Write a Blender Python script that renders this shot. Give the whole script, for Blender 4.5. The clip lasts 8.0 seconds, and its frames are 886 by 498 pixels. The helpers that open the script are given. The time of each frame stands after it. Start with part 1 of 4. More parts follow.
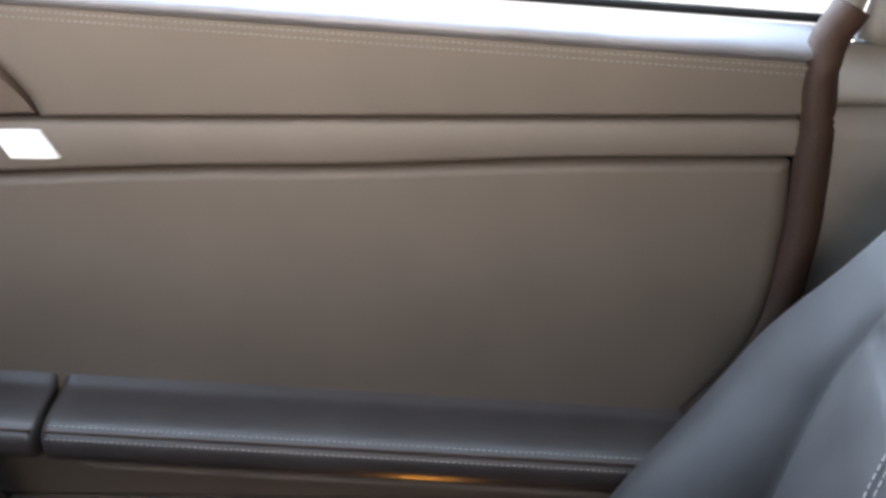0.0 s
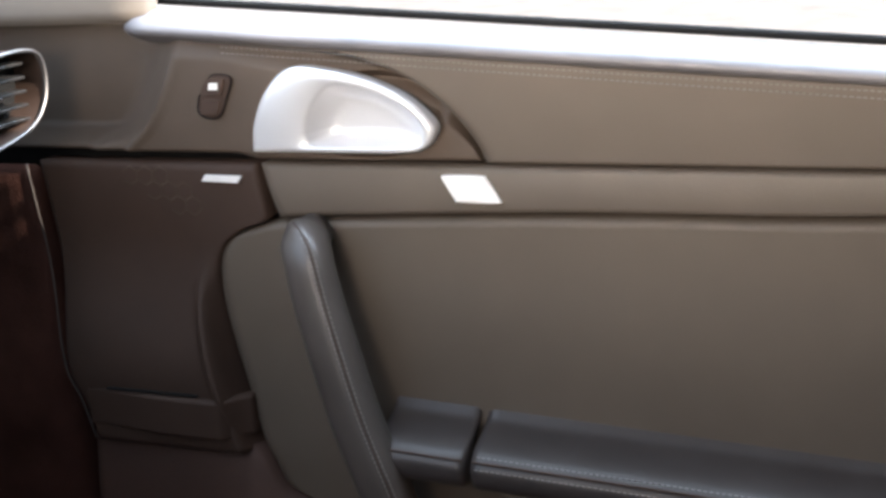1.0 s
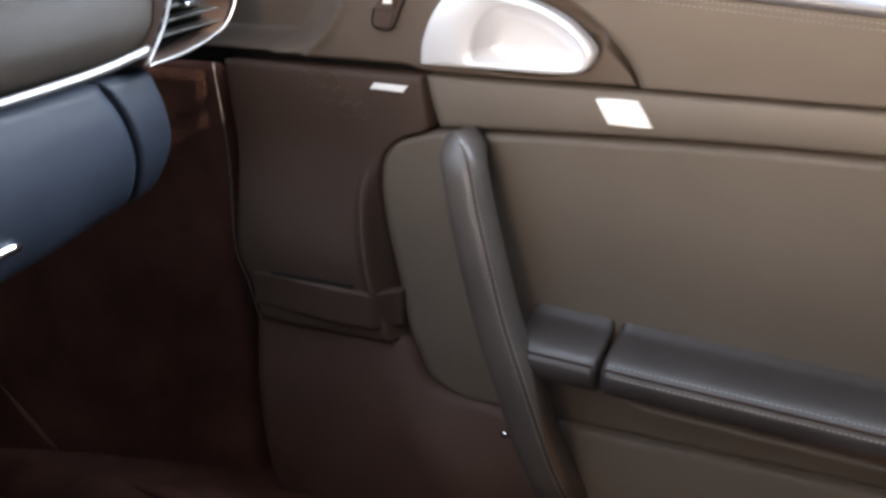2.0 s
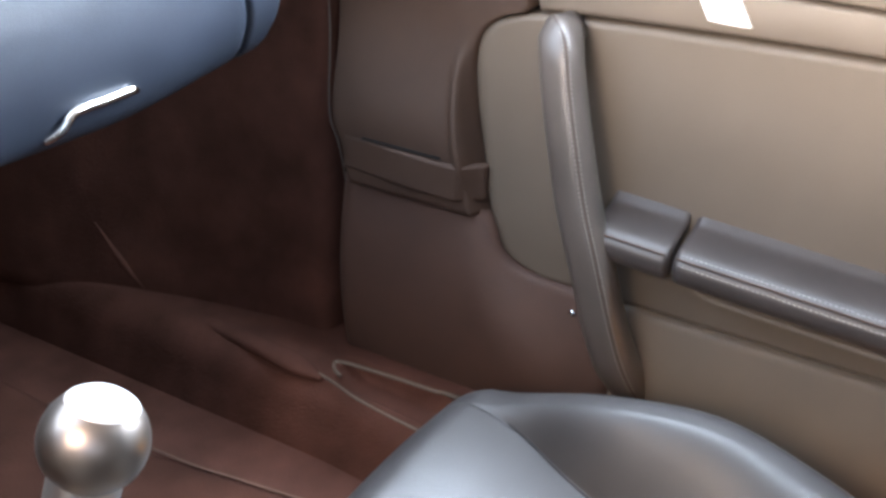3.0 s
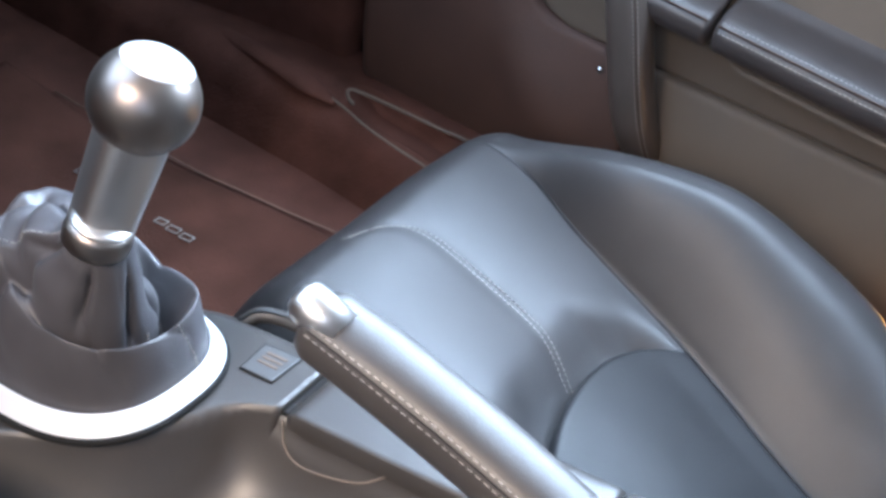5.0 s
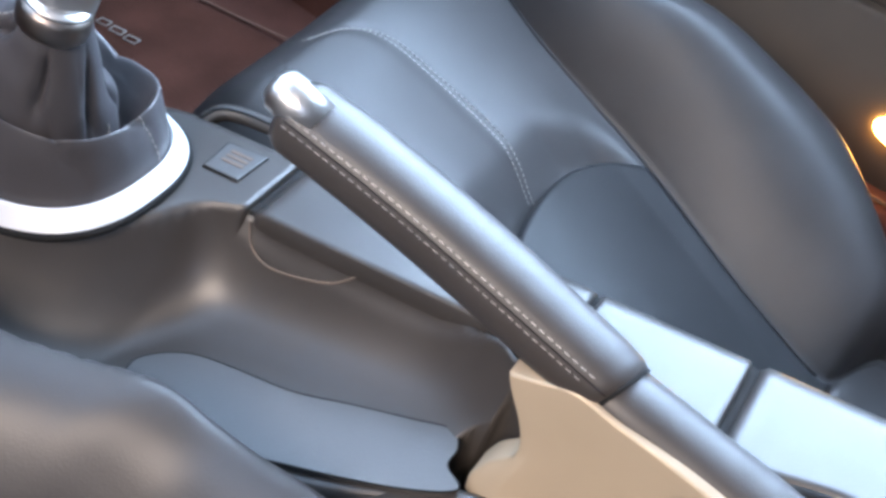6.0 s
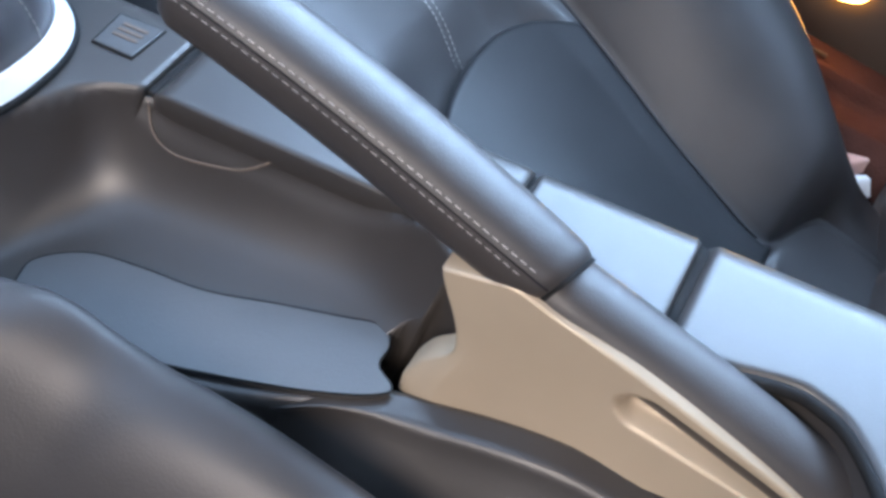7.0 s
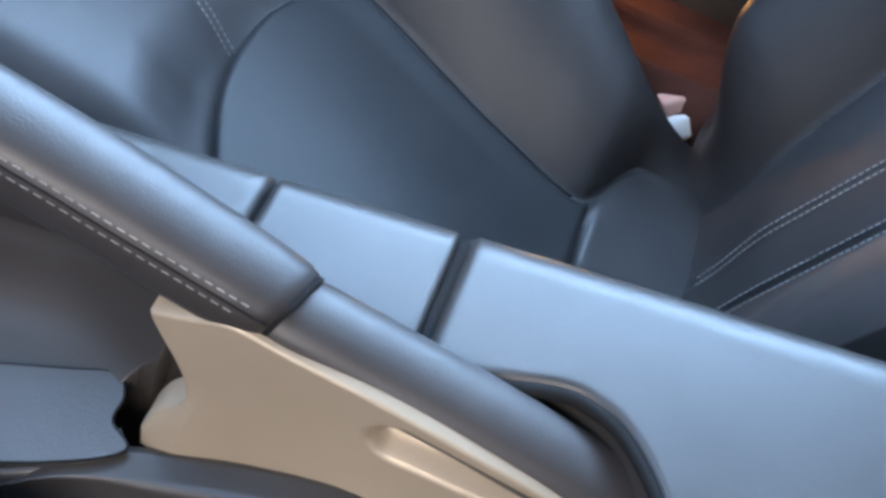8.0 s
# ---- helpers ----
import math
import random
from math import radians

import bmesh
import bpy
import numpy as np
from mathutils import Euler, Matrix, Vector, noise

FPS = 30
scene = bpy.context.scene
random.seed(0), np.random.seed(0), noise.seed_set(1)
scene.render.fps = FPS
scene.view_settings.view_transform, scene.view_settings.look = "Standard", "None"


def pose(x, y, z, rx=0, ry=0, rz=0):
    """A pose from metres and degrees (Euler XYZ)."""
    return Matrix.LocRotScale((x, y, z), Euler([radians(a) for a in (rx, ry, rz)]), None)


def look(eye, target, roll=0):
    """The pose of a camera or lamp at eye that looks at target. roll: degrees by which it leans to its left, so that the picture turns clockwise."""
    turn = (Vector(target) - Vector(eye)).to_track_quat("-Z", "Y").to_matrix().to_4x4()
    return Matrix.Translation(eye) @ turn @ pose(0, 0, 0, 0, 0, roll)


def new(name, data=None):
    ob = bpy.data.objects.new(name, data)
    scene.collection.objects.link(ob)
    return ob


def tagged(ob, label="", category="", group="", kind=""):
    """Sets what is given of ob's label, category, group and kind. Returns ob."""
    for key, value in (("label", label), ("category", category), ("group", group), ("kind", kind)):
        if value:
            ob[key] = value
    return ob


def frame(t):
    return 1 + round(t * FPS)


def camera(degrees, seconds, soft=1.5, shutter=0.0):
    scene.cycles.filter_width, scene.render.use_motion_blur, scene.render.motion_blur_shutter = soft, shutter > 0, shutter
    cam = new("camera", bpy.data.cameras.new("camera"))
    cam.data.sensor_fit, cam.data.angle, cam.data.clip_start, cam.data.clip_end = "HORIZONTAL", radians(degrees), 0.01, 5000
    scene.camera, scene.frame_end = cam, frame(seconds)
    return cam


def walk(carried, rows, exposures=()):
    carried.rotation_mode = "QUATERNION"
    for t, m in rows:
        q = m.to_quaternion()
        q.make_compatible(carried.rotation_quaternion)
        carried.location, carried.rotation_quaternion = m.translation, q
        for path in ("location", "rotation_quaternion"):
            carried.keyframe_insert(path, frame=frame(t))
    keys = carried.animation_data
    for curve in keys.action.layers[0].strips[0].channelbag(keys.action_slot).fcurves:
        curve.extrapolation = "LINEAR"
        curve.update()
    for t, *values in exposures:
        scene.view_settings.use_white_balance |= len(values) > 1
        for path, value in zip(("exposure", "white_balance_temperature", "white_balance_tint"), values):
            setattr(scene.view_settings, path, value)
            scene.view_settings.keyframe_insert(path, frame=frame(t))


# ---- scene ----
cam = camera(44.1, 8.0, soft=3.2)
EXPOSURES = [(0.0, 2.1, 6500, 12), (1.0, 1.75, 6800, 13), (1.6, 1.47, 7100, 18), (2.2, 2.3, 7100, 15), (3.4, 3.4, 6900, 15), (4.2, 3.35, 6500, 11), (5.4, 2.75, 6000, 12), (6.2, 2.62, 5800, 11), (7.0, 2.3, 5500, 10), (8.0, 2.08, 5300, 8)]
PATH = [
    (0, (-0.164, -0.532, 0.728), (1.718, -0.449, 0.058), -0.6),
    (0.5, (-0.17, -0.472, 0.718), (1.709, -0.139, 0.12), -2.0),
    (1, (-0.19, -0.432, 0.735), (1.627, 0.178, 0.163), -3.1),
    (1.5, (-0.236, -0.424, 0.717), (1.541, 0.291, 0.142), -1.9),
    (2, (-0.249, -0.441, 0.752), (1.43, 0.38, 0.041), -1.1),
    (2.2, (-0.265, -0.441, 0.756), (1.385, 0.41, 0.014), -0.2),
    (3.5, (-0.304, -0.425, 0.756), (1.211, 0.409, -0.249), 5.3),
    (4, (-0.312, -0.413, 0.751), (1.161, 0.39, -0.336), 8.1),
    (4.2, (-0.311, -0.418, 0.745), (1.142, 0.376, -0.376), 8.9),
    (5.3, (-0.328, -0.412, 0.721), (1.053, 0.216, -0.582), 14.4),
    (5.5, (-0.332, -0.411, 0.719), (1.03, 0.172, -0.624), 15.7),
    (6, (-0.327, -0.4, 0.701), (0.982, 0.031, -0.749), 19.1),
    (6.5, (-0.306, -0.387, 0.688), (0.942, -0.087, -0.846), 21.4),
    (7, (-0.29, -0.387, 0.676), (0.921, -0.201, -0.904), 24.3),
    (7.5, (-0.262, -0.412, 0.671), (0.932, -0.32, -0.931), 25.1),
    (8, (-0.222, -0.427, 0.666), (1.011, -0.452, -0.908), 25.1),
]
walk(cam, [(t, look(eye, target, roll)) for t, eye, target, roll in PATH], EXPOSURES)

# ---- world and light ----
world = bpy.data.worlds.new("daylight")
scene.world = world
world.use_nodes = True
wn, wl = world.node_tree.nodes, world.node_tree.links
sky = wn.new("ShaderNodeTexSky")
sky.sky_type = "NISHITA"
sky.sun_disc = False
sky.sun_elevation, sky.sun_rotation = radians(28), radians(180)
wl.new(sky.outputs[0], wn["Background"].inputs[0])
wn["Background"].inputs[1].default_value = 0.08


def area_light(name, centre, target, wide, high, power, colour, spread=180):
    """An area lamp: the sky's light in a window's opening, and one added fill."""
    d = bpy.data.lights.new(name, "AREA")
    d.shape, d.size, d.size_y, d.energy, d.color, d.spread = "RECTANGLE", wide, high, power, colour, radians(spread)
    new(name, d).matrix_world = look(centre, target)


area_light("windscreen_light", (0.0, 0.33, 0.90), (0.06, -0.32, 0.24), 1.10, 0.80, 2.6, (0.66, 0.82, 1.0))
area_light("passenger_window_light", (0.690, -0.28, 0.86), (-0.5, -0.32, 0.38), 0.95, 0.34, 7.5, (0.62, 0.80, 1.0))
area_light("driver_window_light", (-0.70, -0.34, 0.88), (0.5, -0.36, 0.98), 0.60, 0.28, 1.65, (1.0, 0.88, 0.77), 56)
# No such source: an added warm fill for the console side and driver bolster.
area_light("console_fill_light", (-0.66, -0.32, 0.88), (-0.14, -0.36, 0.30), 0.60, 0.24, 0.36, (1.0, 0.78, 0.58), 56)
sun_data = bpy.data.lights.new("sun", "SUN")
sun_data.energy, sun_data.angle, sun_data.color = 4.0, radians(0.6), (1.0, 0.93, 0.84)
new("sun", sun_data).matrix_world = look((0.0, -3.0, 1.6), (0, 0, 0))


# ---- materials ----
def material(name, colour, rough=0.5, metal=0.0, grain=0.0, grain_size=900.0, blotch=0.15, blotch_size=14.0, coat=0.0, spec=0.5, tint=None):
    """A node material: blotches of two shades, fine grain as bump, and roughness that wanders."""
    m = bpy.data.materials.new(name)
    m.use_nodes = True
    n, l = m.node_tree.nodes, m.node_tree.links
    b = n["Principled BSDF"]
    tc = n.new("ShaderNodeTexCoord")
    big = n.new("ShaderNodeTexNoise")
    big.inputs["Scale"].default_value, big.inputs["Detail"].default_value = blotch_size, 5.0
    l.new(tc.outputs["Object"], big.inputs["Vector"])
    ramp = n.new("ShaderNodeValToRGB")
    lo = [c * (1 - blotch) for c in colour]
    hi = [min(1, c * (1 + blotch)) for c in (tint or colour)]
    ramp.color_ramp.elements[0].position, ramp.color_ramp.elements[1].position = 0.3, 0.7
    ramp.color_ramp.elements[0].color, ramp.color_ramp.elements[1].color = (*lo, 1), (*hi, 1)
    l.new(big.outputs["Fac"], ramp.inputs["Fac"])
    l.new(ramp.outputs["Color"], b.inputs["Base Color"])
    mr = n.new("ShaderNodeMapRange")
    mr.inputs["To Min"].default_value, mr.inputs["To Max"].default_value = max(0.02, rough - 0.07), min(1, rough + 0.07)
    l.new(big.outputs["Fac"], mr.inputs["Value"])
    l.new(mr.outputs["Result"], b.inputs["Roughness"])
    b.inputs["Metallic"].default_value = metal
    b.inputs["Specular IOR Level"].default_value = spec
    b.inputs["Coat Weight"].default_value = coat
    if grain:
        v = n.new("ShaderNodeTexVoronoi")
        v.inputs["Scale"].default_value = grain_size
        l.new(tc.outputs["Object"], v.inputs["Vector"])
        f = n.new("ShaderNodeTexNoise")
        f.inputs["Scale"].default_value, f.inputs["Detail"].default_value = grain_size * 0.3, 3.0
        l.new(tc.outputs["Object"], f.inputs["Vector"])
        mx = n.new("ShaderNodeMath")
        mx.operation = "ADD"
        l.new(v.outputs["Distance"], mx.inputs[0])
        l.new(f.outputs["Fac"], mx.inputs[1])
        bp = n.new("ShaderNodeBump")
        bp.inputs["Strength"].default_value, bp.inputs["Distance"].default_value = grain, 0.0006
        l.new(mx.outputs[0], bp.inputs["Height"])
        l.new(bp.outputs["Normal"], b.inputs["Normal"])
    return m


SEAT = material("grey_seat_leather", (0.027, 0.025, 0.025), 0.48, grain=0.1, spec=0.42)
ROLL = material("padded_roll_vinyl", (0.15, 0.143, 0.15), 0.38, grain=0.1)
ARMREST = material("armrest_leather", (0.050, 0.042, 0.040), 0.40, grain=0.12)
PULL = material("pull_handle_leather", (0.076, 0.064, 0.057), 0.36, grain=0.12)
INSERT = material("seat_centre_leather", (0.016, 0.016, 0.017), 0.42, grain=0.12, spec=0.20)
DOORSKIN = material("door_leather", (0.105, 0.082, 0.062), 0.6, grain=0.2, blotch=0.07)
STRIP = material("door_strip_leather", (0.122, 0.098, 0.077), 0.6, grain=0.2, blotch=0.07)
DARK = material("dark_soft_plastic", (0.056, 0.034, 0.025), 0.62, grain=0.3, grain_size=1200, spec=0.28)
CONSOLE = material("console_soft_plastic", (0.027, 0.024, 0.022), 0.40, grain=0.05, grain_size=1300)
TRAYMAT = material("tray_rubber", (0.036, 0.036, 0.037), 0.48, grain=0.15, grain_size=1500)
GRIP = material("brake_leather", (0.031, 0.027, 0.025), 0.46, grain=0.1)
BOOT = material("boot_leather", (0.049, 0.046, 0.049), 0.42, grain=0.1)
# Footwell shade on the lower front of the door is in this colour.
LOWDOOR = material("shaded_brown_plastic", (0.062, 0.032, 0.023), 0.7, grain=0.4, grain_size=700)
CARPET = material("footwell_carpet", (0.082, 0.036, 0.027), 0.95, grain=1.0, grain_size=500, blotch=0.3, spec=0.1)
MAT = material("floor_mat_carpet", (0.066, 0.028, 0.020), 0.95, grain=1.0, grain_size=450, blotch=0.3, spec=0.1)
DASHTOP = material("dash_leather", (0.026, 0.019, 0.014), 0.65, grain=0.12, spec=0.18)
GLOVEBOX = material("glovebox_leather", (0.014, 0.018, 0.027), 0.5, grain=0.12, spec=0.3)
ROSE = material("rosy_plastic", (0.60, 0.40, 0.34), 0.5)
PANEL = material("opener_panel_plastic", (0.084, 0.060, 0.044), 0.55, grain=0.3, grain_size=1200, spec=0.35)
PIPING = material("dark_seam_leather", (0.010, 0.009, 0.009), 0.7, spec=0.2)
EDGING = material("mat_edging", (0.13, 0.075, 0.055), 0.8)
SILVER = material("satin_silver_paint", (0.68, 0.68, 0.69), 0.30, metal=0.35, blotch=0.04)
ALU = material("brushed_aluminium", (0.58, 0.56, 0.54), 0.34, metal=1.0, blotch=0.05)
BALL = material("satin_knob", (0.22, 0.19, 0.17), 0.36, metal=1.0, blotch=0.04)
BEIGE = material("warm_silver_paint", (0.34, 0.275, 0.195), 0.42, metal=0.3, blotch=0.06)
SATIN = material("dark_satin_metal", (0.30, 0.28, 0.27), 0.42, metal=1.0, blotch=0.05)
CHROME = material("chrome", (0.8, 0.8, 0.8), 0.1, metal=1.0, blotch=0.03)
BLACK = material("black_rubber", (0.010, 0.010, 0.010), 0.9, spec=0.15)
SEAL = material("brown_door_seal", (0.034, 0.0125, 0.004), 0.7, grain=0.6, grain_size=600)
THREAD = material("pale_thread", (0.26, 0.245, 0.23), 0.8)
WHITE = material("white_print", (0.9, 0.9, 0.88), 0.5)
HEADLINER = material("headliner_cloth", (0.22, 0.21, 0.20), 0.95, grain=0.5)
TRIM = material("pale_grey_trim", (0.21, 0.19, 0.165), 0.6, grain=0.2)
PAVING = material("pale_paving", (0.55, 0.53, 0.5), 0.9, blotch_size=3)
GLASS = bpy.data.materials.new("window_glass")
GLASS.use_nodes = True
gb = GLASS.node_tree.nodes["Principled BSDF"]
gb.inputs["Transmission Weight"].default_value, gb.inputs["Roughness"].default_value, gb.inputs["IOR"].default_value = 1.0, 0.0, 1.45
LAMP = bpy.data.materials.new("warm_lamp_lens")
LAMP.use_nodes = True
lb = LAMP.node_tree.nodes["Principled BSDF"]
lb.inputs["Base Color"].default_value = (1.0, 0.6, 0.2, 1)
lb.inputs["Emission Color"].default_value = (1.0, 0.42, 0.06, 1)
lb.inputs["Emission Strength"].default_value = 12.0


# ---- building helpers ----
def spline(points, n):
    """A smooth line of n places through a few points."""
    p = np.array(points, float)
    p = np.vstack([2 * p[0] - p[1], p, 2 * p[-1] - p[-2]])
    out = []
    for t in np.linspace(0, len(p) - 3 - 1e-9, n):
        i = int(t)
        f = t - i
        a, b, c, d = p[i : i + 4]
        out.append(0.5 * (2 * b + (c - a) * f + (2 * a - 5 * b + 4 * c - d) * f**2 + (3 * b - a - 3 * c + d) * f**3))
    return np.array(out)


def curve(points, n=200):
    """A function of one number through points (number, value)."""
    k = spline(points, n)
    order = np.argsort(k[:, 0])
    xs, ys = k[order, 0], k[order, 1]
    return lambda v: float(np.interp(v, xs, ys))


def profile(points, n=60):
    """A function from 0 to 1 along a smooth line of pairs."""
    k = spline(points, n)
    e = np.linspace(0, 1, n)
    return lambda u: (float(np.interp(u, e, k[:, 0])), float(np.interp(u, e, k[:, 1])))


def smooth(v, a, b):
    t = min(1.0, max(0.0, (v - a) / (b - a)))
    return t * t * (3 - 2 * t)


def mesh(verts, faces, shaded=True):
    me = bpy.data.meshes.new("mesh")
    me.from_pydata([tuple(map(float, v)) for v in verts], [], faces)
    me.update()
    bm = bmesh.new()
    bm.from_mesh(me)
    bmesh.ops.recalc_face_normals(bm, faces=bm.faces)
    bm.to_mesh(me)
    bm.free()
    if shaded:
        me.polygons.foreach_set("use_smooth", [True] * len(me.polygons))
    return me


def part(name, me, mat, parent=None, label="", **tags):
    ob = new(name, me)
    me.materials.clear()
    me.materials.append(mat)
    if parent:
        ob.parent = parent
    if label or tags:
        tagged(ob, label, **tags)
    return ob


def thing(name, label, category, **tags):
    return tagged(new(name), label, category, **tags)


def grid_faces(nu, nv, closed=False, base=0):
    f = []
    for i in range(nu - 1):
        for j in range(nv if closed else nv - 1):
            k = (j + 1) % nv
            f.append((base + i * nv + j, base + i * nv + k, base + (i + 1) * nv + k, base + (i + 1) * nv + j))
    return f


def patch(fn, nu, nv, depth, rnd=0.003):
    """A sheet fn(u, v), u and v from 0 to 1, with rounded borders that fall along depth into a skirt."""
    depth = np.array(depth, float)
    length = np.linalg.norm(depth)
    way = depth / length

    def spaced(n):
        e = np.linspace(0, 1, n)
        return 0.5 - 0.5 * np.sign(0.5 - e) * np.abs(1 - 2 * e) ** 0.75 if n > 12 else e

    us, vs = spaced(nu), spaced(nv)
    g = np.array([[fn(u, v) for v in vs] for u in us], float)
    du = np.vstack([np.zeros((1, nv)), np.cumsum(np.linalg.norm(np.diff(g, axis=0), axis=2), axis=0)])
    dv = np.hstack([np.zeros((nu, 1)), np.cumsum(np.linalg.norm(np.diff(g, axis=1), axis=2), axis=1)])
    d = np.minimum(np.minimum(du, du[-1:] - du), np.minimum(dv, dv[:, -1:] - dv))
    t = np.clip(1 - d / rnd, 0, 1)
    g = g + (rnd * (1 - np.sqrt(1 - 0.98 * t * t)))[..., None] * way
    verts = list(g.reshape(-1, 3))
    faces = grid_faces(nu, nv)
    rim = [i * nv for i in range(nu)] + [(nu - 1) * nv + j for j in range(1, nv)]
    rim += [i * nv + nv - 1 for i in range(nu - 2, -1, -1)] + [j for j in range(nv - 2, 0, -1)]
    start = len(verts)
    verts += [verts[i] + depth for i in rim]
    for a in range(len(rim)):
        b = (a + 1) % len(rim)
        faces.append((rim[a], rim[b], start + b, start + a))
    return mesh(verts, faces)


def tube(path, radius, sides=10, flat=1.0, up=(0, 0, 1), power=2.0):
    """A closed tube along a path; radius is one number or one for each place; flat squeezes it across."""
    p = np.array(path, float)
    n = len(p)
    r = np.broadcast_to(np.array(radius, float), (n,))
    verts, faces = [], []
    tang = np.gradient(p, axis=0)
    for i in range(n):
        t = tang[i] / (np.linalg.norm(tang[i]) + 1e-12)
        a = np.cross(t, up)
        a /= np.linalg.norm(a) + 1e-12
        b = np.cross(a, t)
        for j in range(sides):
            w = 2 * math.pi * j / sides
            c, s2 = math.cos(w), math.sin(w)
            c, s2 = math.copysign(abs(c) ** (2 / power), c), math.copysign(abs(s2) ** (2 / power), s2)
            verts.append(p[i] + r[i] * (a * c * flat + b * s2))
    faces = grid_faces(n, sides, True)
    faces += [tuple(range(sides - 1, -1, -1)), tuple((n - 1) * sides + j for j in range(sides))]
    return mesh(verts, faces)


def on_tube(path, radius, degrees, flat, up, power):
    """A line along the skin of such a tube, at one angle round it."""
    p = np.array(path, float)
    r = np.broadcast_to(np.array(radius, float), (len(p),))
    c, s2 = math.cos(radians(degrees)), math.sin(radians(degrees))
    c, s2 = math.copysign(abs(c) ** (2 / power), c), math.copysign(abs(s2) ** (2 / power), s2)
    out = []
    for q, t, k in zip(p, np.gradient(p, axis=0), r):
        t = t / np.linalg.norm(t)
        a = np.cross(t, up)
        a /= np.linalg.norm(a)
        out.append(q + 1.008 * k * (a * c * flat + np.cross(a, t) * s2))
    return np.array(out)


def lathe(profile, sides, m):
    """A turned form from (radius, height) pairs, laid by the matrix m."""
    verts = [m @ Vector((r * math.cos(2 * math.pi * j / sides), r * math.sin(2 * math.pi * j / sides), h)) for r, h in profile for j in range(sides)]
    faces = grid_faces(len(profile), sides, True)
    faces += [tuple(range(sides - 1, -1, -1)), tuple((len(profile) - 1) * sides + j for j in range(sides))]
    return mesh(verts, faces)


def plate(outline, to_world, thick, bevel=0.002):
    """A flat plate from an outline of (a, b) pairs; to_world(a, b, h) lays it, h from 0 at the front to thick at the back."""
    n = len(outline)
    o = np.array(outline, float)
    c = o.mean(0)
    nrm = np.linalg.norm(o - c, axis=1, keepdims=True)
    rings = [(o + (c - o) / nrm * bevel, 0.0), (o + (c - o) / nrm * bevel * 0.3, bevel * 0.3), (o, bevel), (o, thick)]
    verts = [to_world(a, b, h) for ring, h in rings for a, b in ring]
    faces = grid_faces(4, n, True)
    faces += [tuple(range(n)), tuple(3 * n + j for j in range(n))]
    return mesh(verts, faces, False)


def box(x0, x1, y0, y1, z0, z1, bevel=0.004, seg=2):
    bm = bmesh.new()
    bmesh.ops.create_cube(bm, size=1)
    for v in bm.verts:
        v.co = ((x0 + x1) / 2 + v.co.x * (x1 - x0), (y0 + y1) / 2 + v.co.y * (y1 - y0), (z0 + z1) / 2 + v.co.z * (z1 - z0))
    bmesh.ops.bevel(bm, geom=list(bm.edges), offset=bevel, segments=seg, profile=0.5, affect="EDGES")
    me = bpy.data.meshes.new("mesh")
    bm.to_mesh(me)
    bm.free()
    return me


def stitches(path, step=0.0045, length=0.0028, r=0.00035):
    """A row of short raised threads along a path, in one mesh."""
    p = np.array(path, float)
    s = np.r_[0, np.cumsum(np.linalg.norm(np.diff(p, axis=0), axis=1))]
    at = lambda d: np.array([np.interp(d, s, p[:, k]) for k in range(3)])
    verts, faces = [], []
    d = 0.0
    while d + length < s[-1]:
        a, b = at(d), at(d + length)
        t = (b - a) / np.linalg.norm(b - a)
        u = np.cross(t, (0.3, 0.5, 0.8))
        u /= np.linalg.norm(u)
        w = np.cross(t, u)
        k = len(verts)
        for q in (a, b):
            for j in range(4):
                verts.append(q + r * (u * math.cos(j * math.pi / 2) + w * math.sin(j * math.pi / 2)))
        faces += [(k + j, k + (j + 1) % 4, k + 4 + (j + 1) % 4, k + 4 + j) for j in range(4)] + [(k, k + 1, k + 2, k + 3), (k + 4, k + 5, k + 6, k + 7)]
        d += step
    return mesh(verts, faces, False)


# ---- the large structure ----
ground = part("ground", patch(lambda u, v: ((u - 0.5) * 400, (v - 0.5) * 400, -0.27), 8, 8, (0, 0, -0.2), 0.01), PAVING, None, "pale paved ground outside the car", kind="structure")
floor = part("floor", box(-0.72, 0.72, -1.3, 0.95, -0.06, 0.0), CARPET, None, "dark reddish brown carpeted car floor", kind="structure")
part("wall_front", box(-0.75, 0.70, 0.80, 0.90, -0.02, 0.66), CARPET, None, "carpeted front wall of the footwell", kind="structure")
part("wall_back", box(-0.75, 0.72, -1.36, -1.28, -0.02, 0.70), DARK, None, "dark trimmed wall behind the seats", kind="structure")


# Unseen roof, driver side and upper rear wall, added to keep daylight out.
part("ceiling", patch(lambda u, v: (-0.56 + 1.12 * u, -1.3 + 1.24 * v, 1.07 - 0.05 * (2 * u - 1) ** 2 - 0.05 * v**3), 16, 16, (0, 0, 0.04), 0.01), HEADLINER, None, "unseen grey roof lining, added to shut out the sky", kind="structure")
part("wall_left", box(-0.80, -0.74, -1.3, 0.80, -0.02, 0.66), DOORSKIN, None, "unseen plain driver side, added to shut out light", kind="structure")
part("wall_back_upper", box(-0.75, 0.75, -1.40, -1.30, 0.68, 1.08), HEADLINER, None, "unseen upper rear wall, added to shut out light", kind="structure")


def pillar(name, a, b, w, label):
    part(name, tube(spline([a, [(p + q) / 2 + d for p, q, d in zip(a, b, (0.01 if a[0] > 0 else -0.01, 0, 0.015))], b], 12), w, 12, 0.7), HEADLINER, None, label, kind="structure")


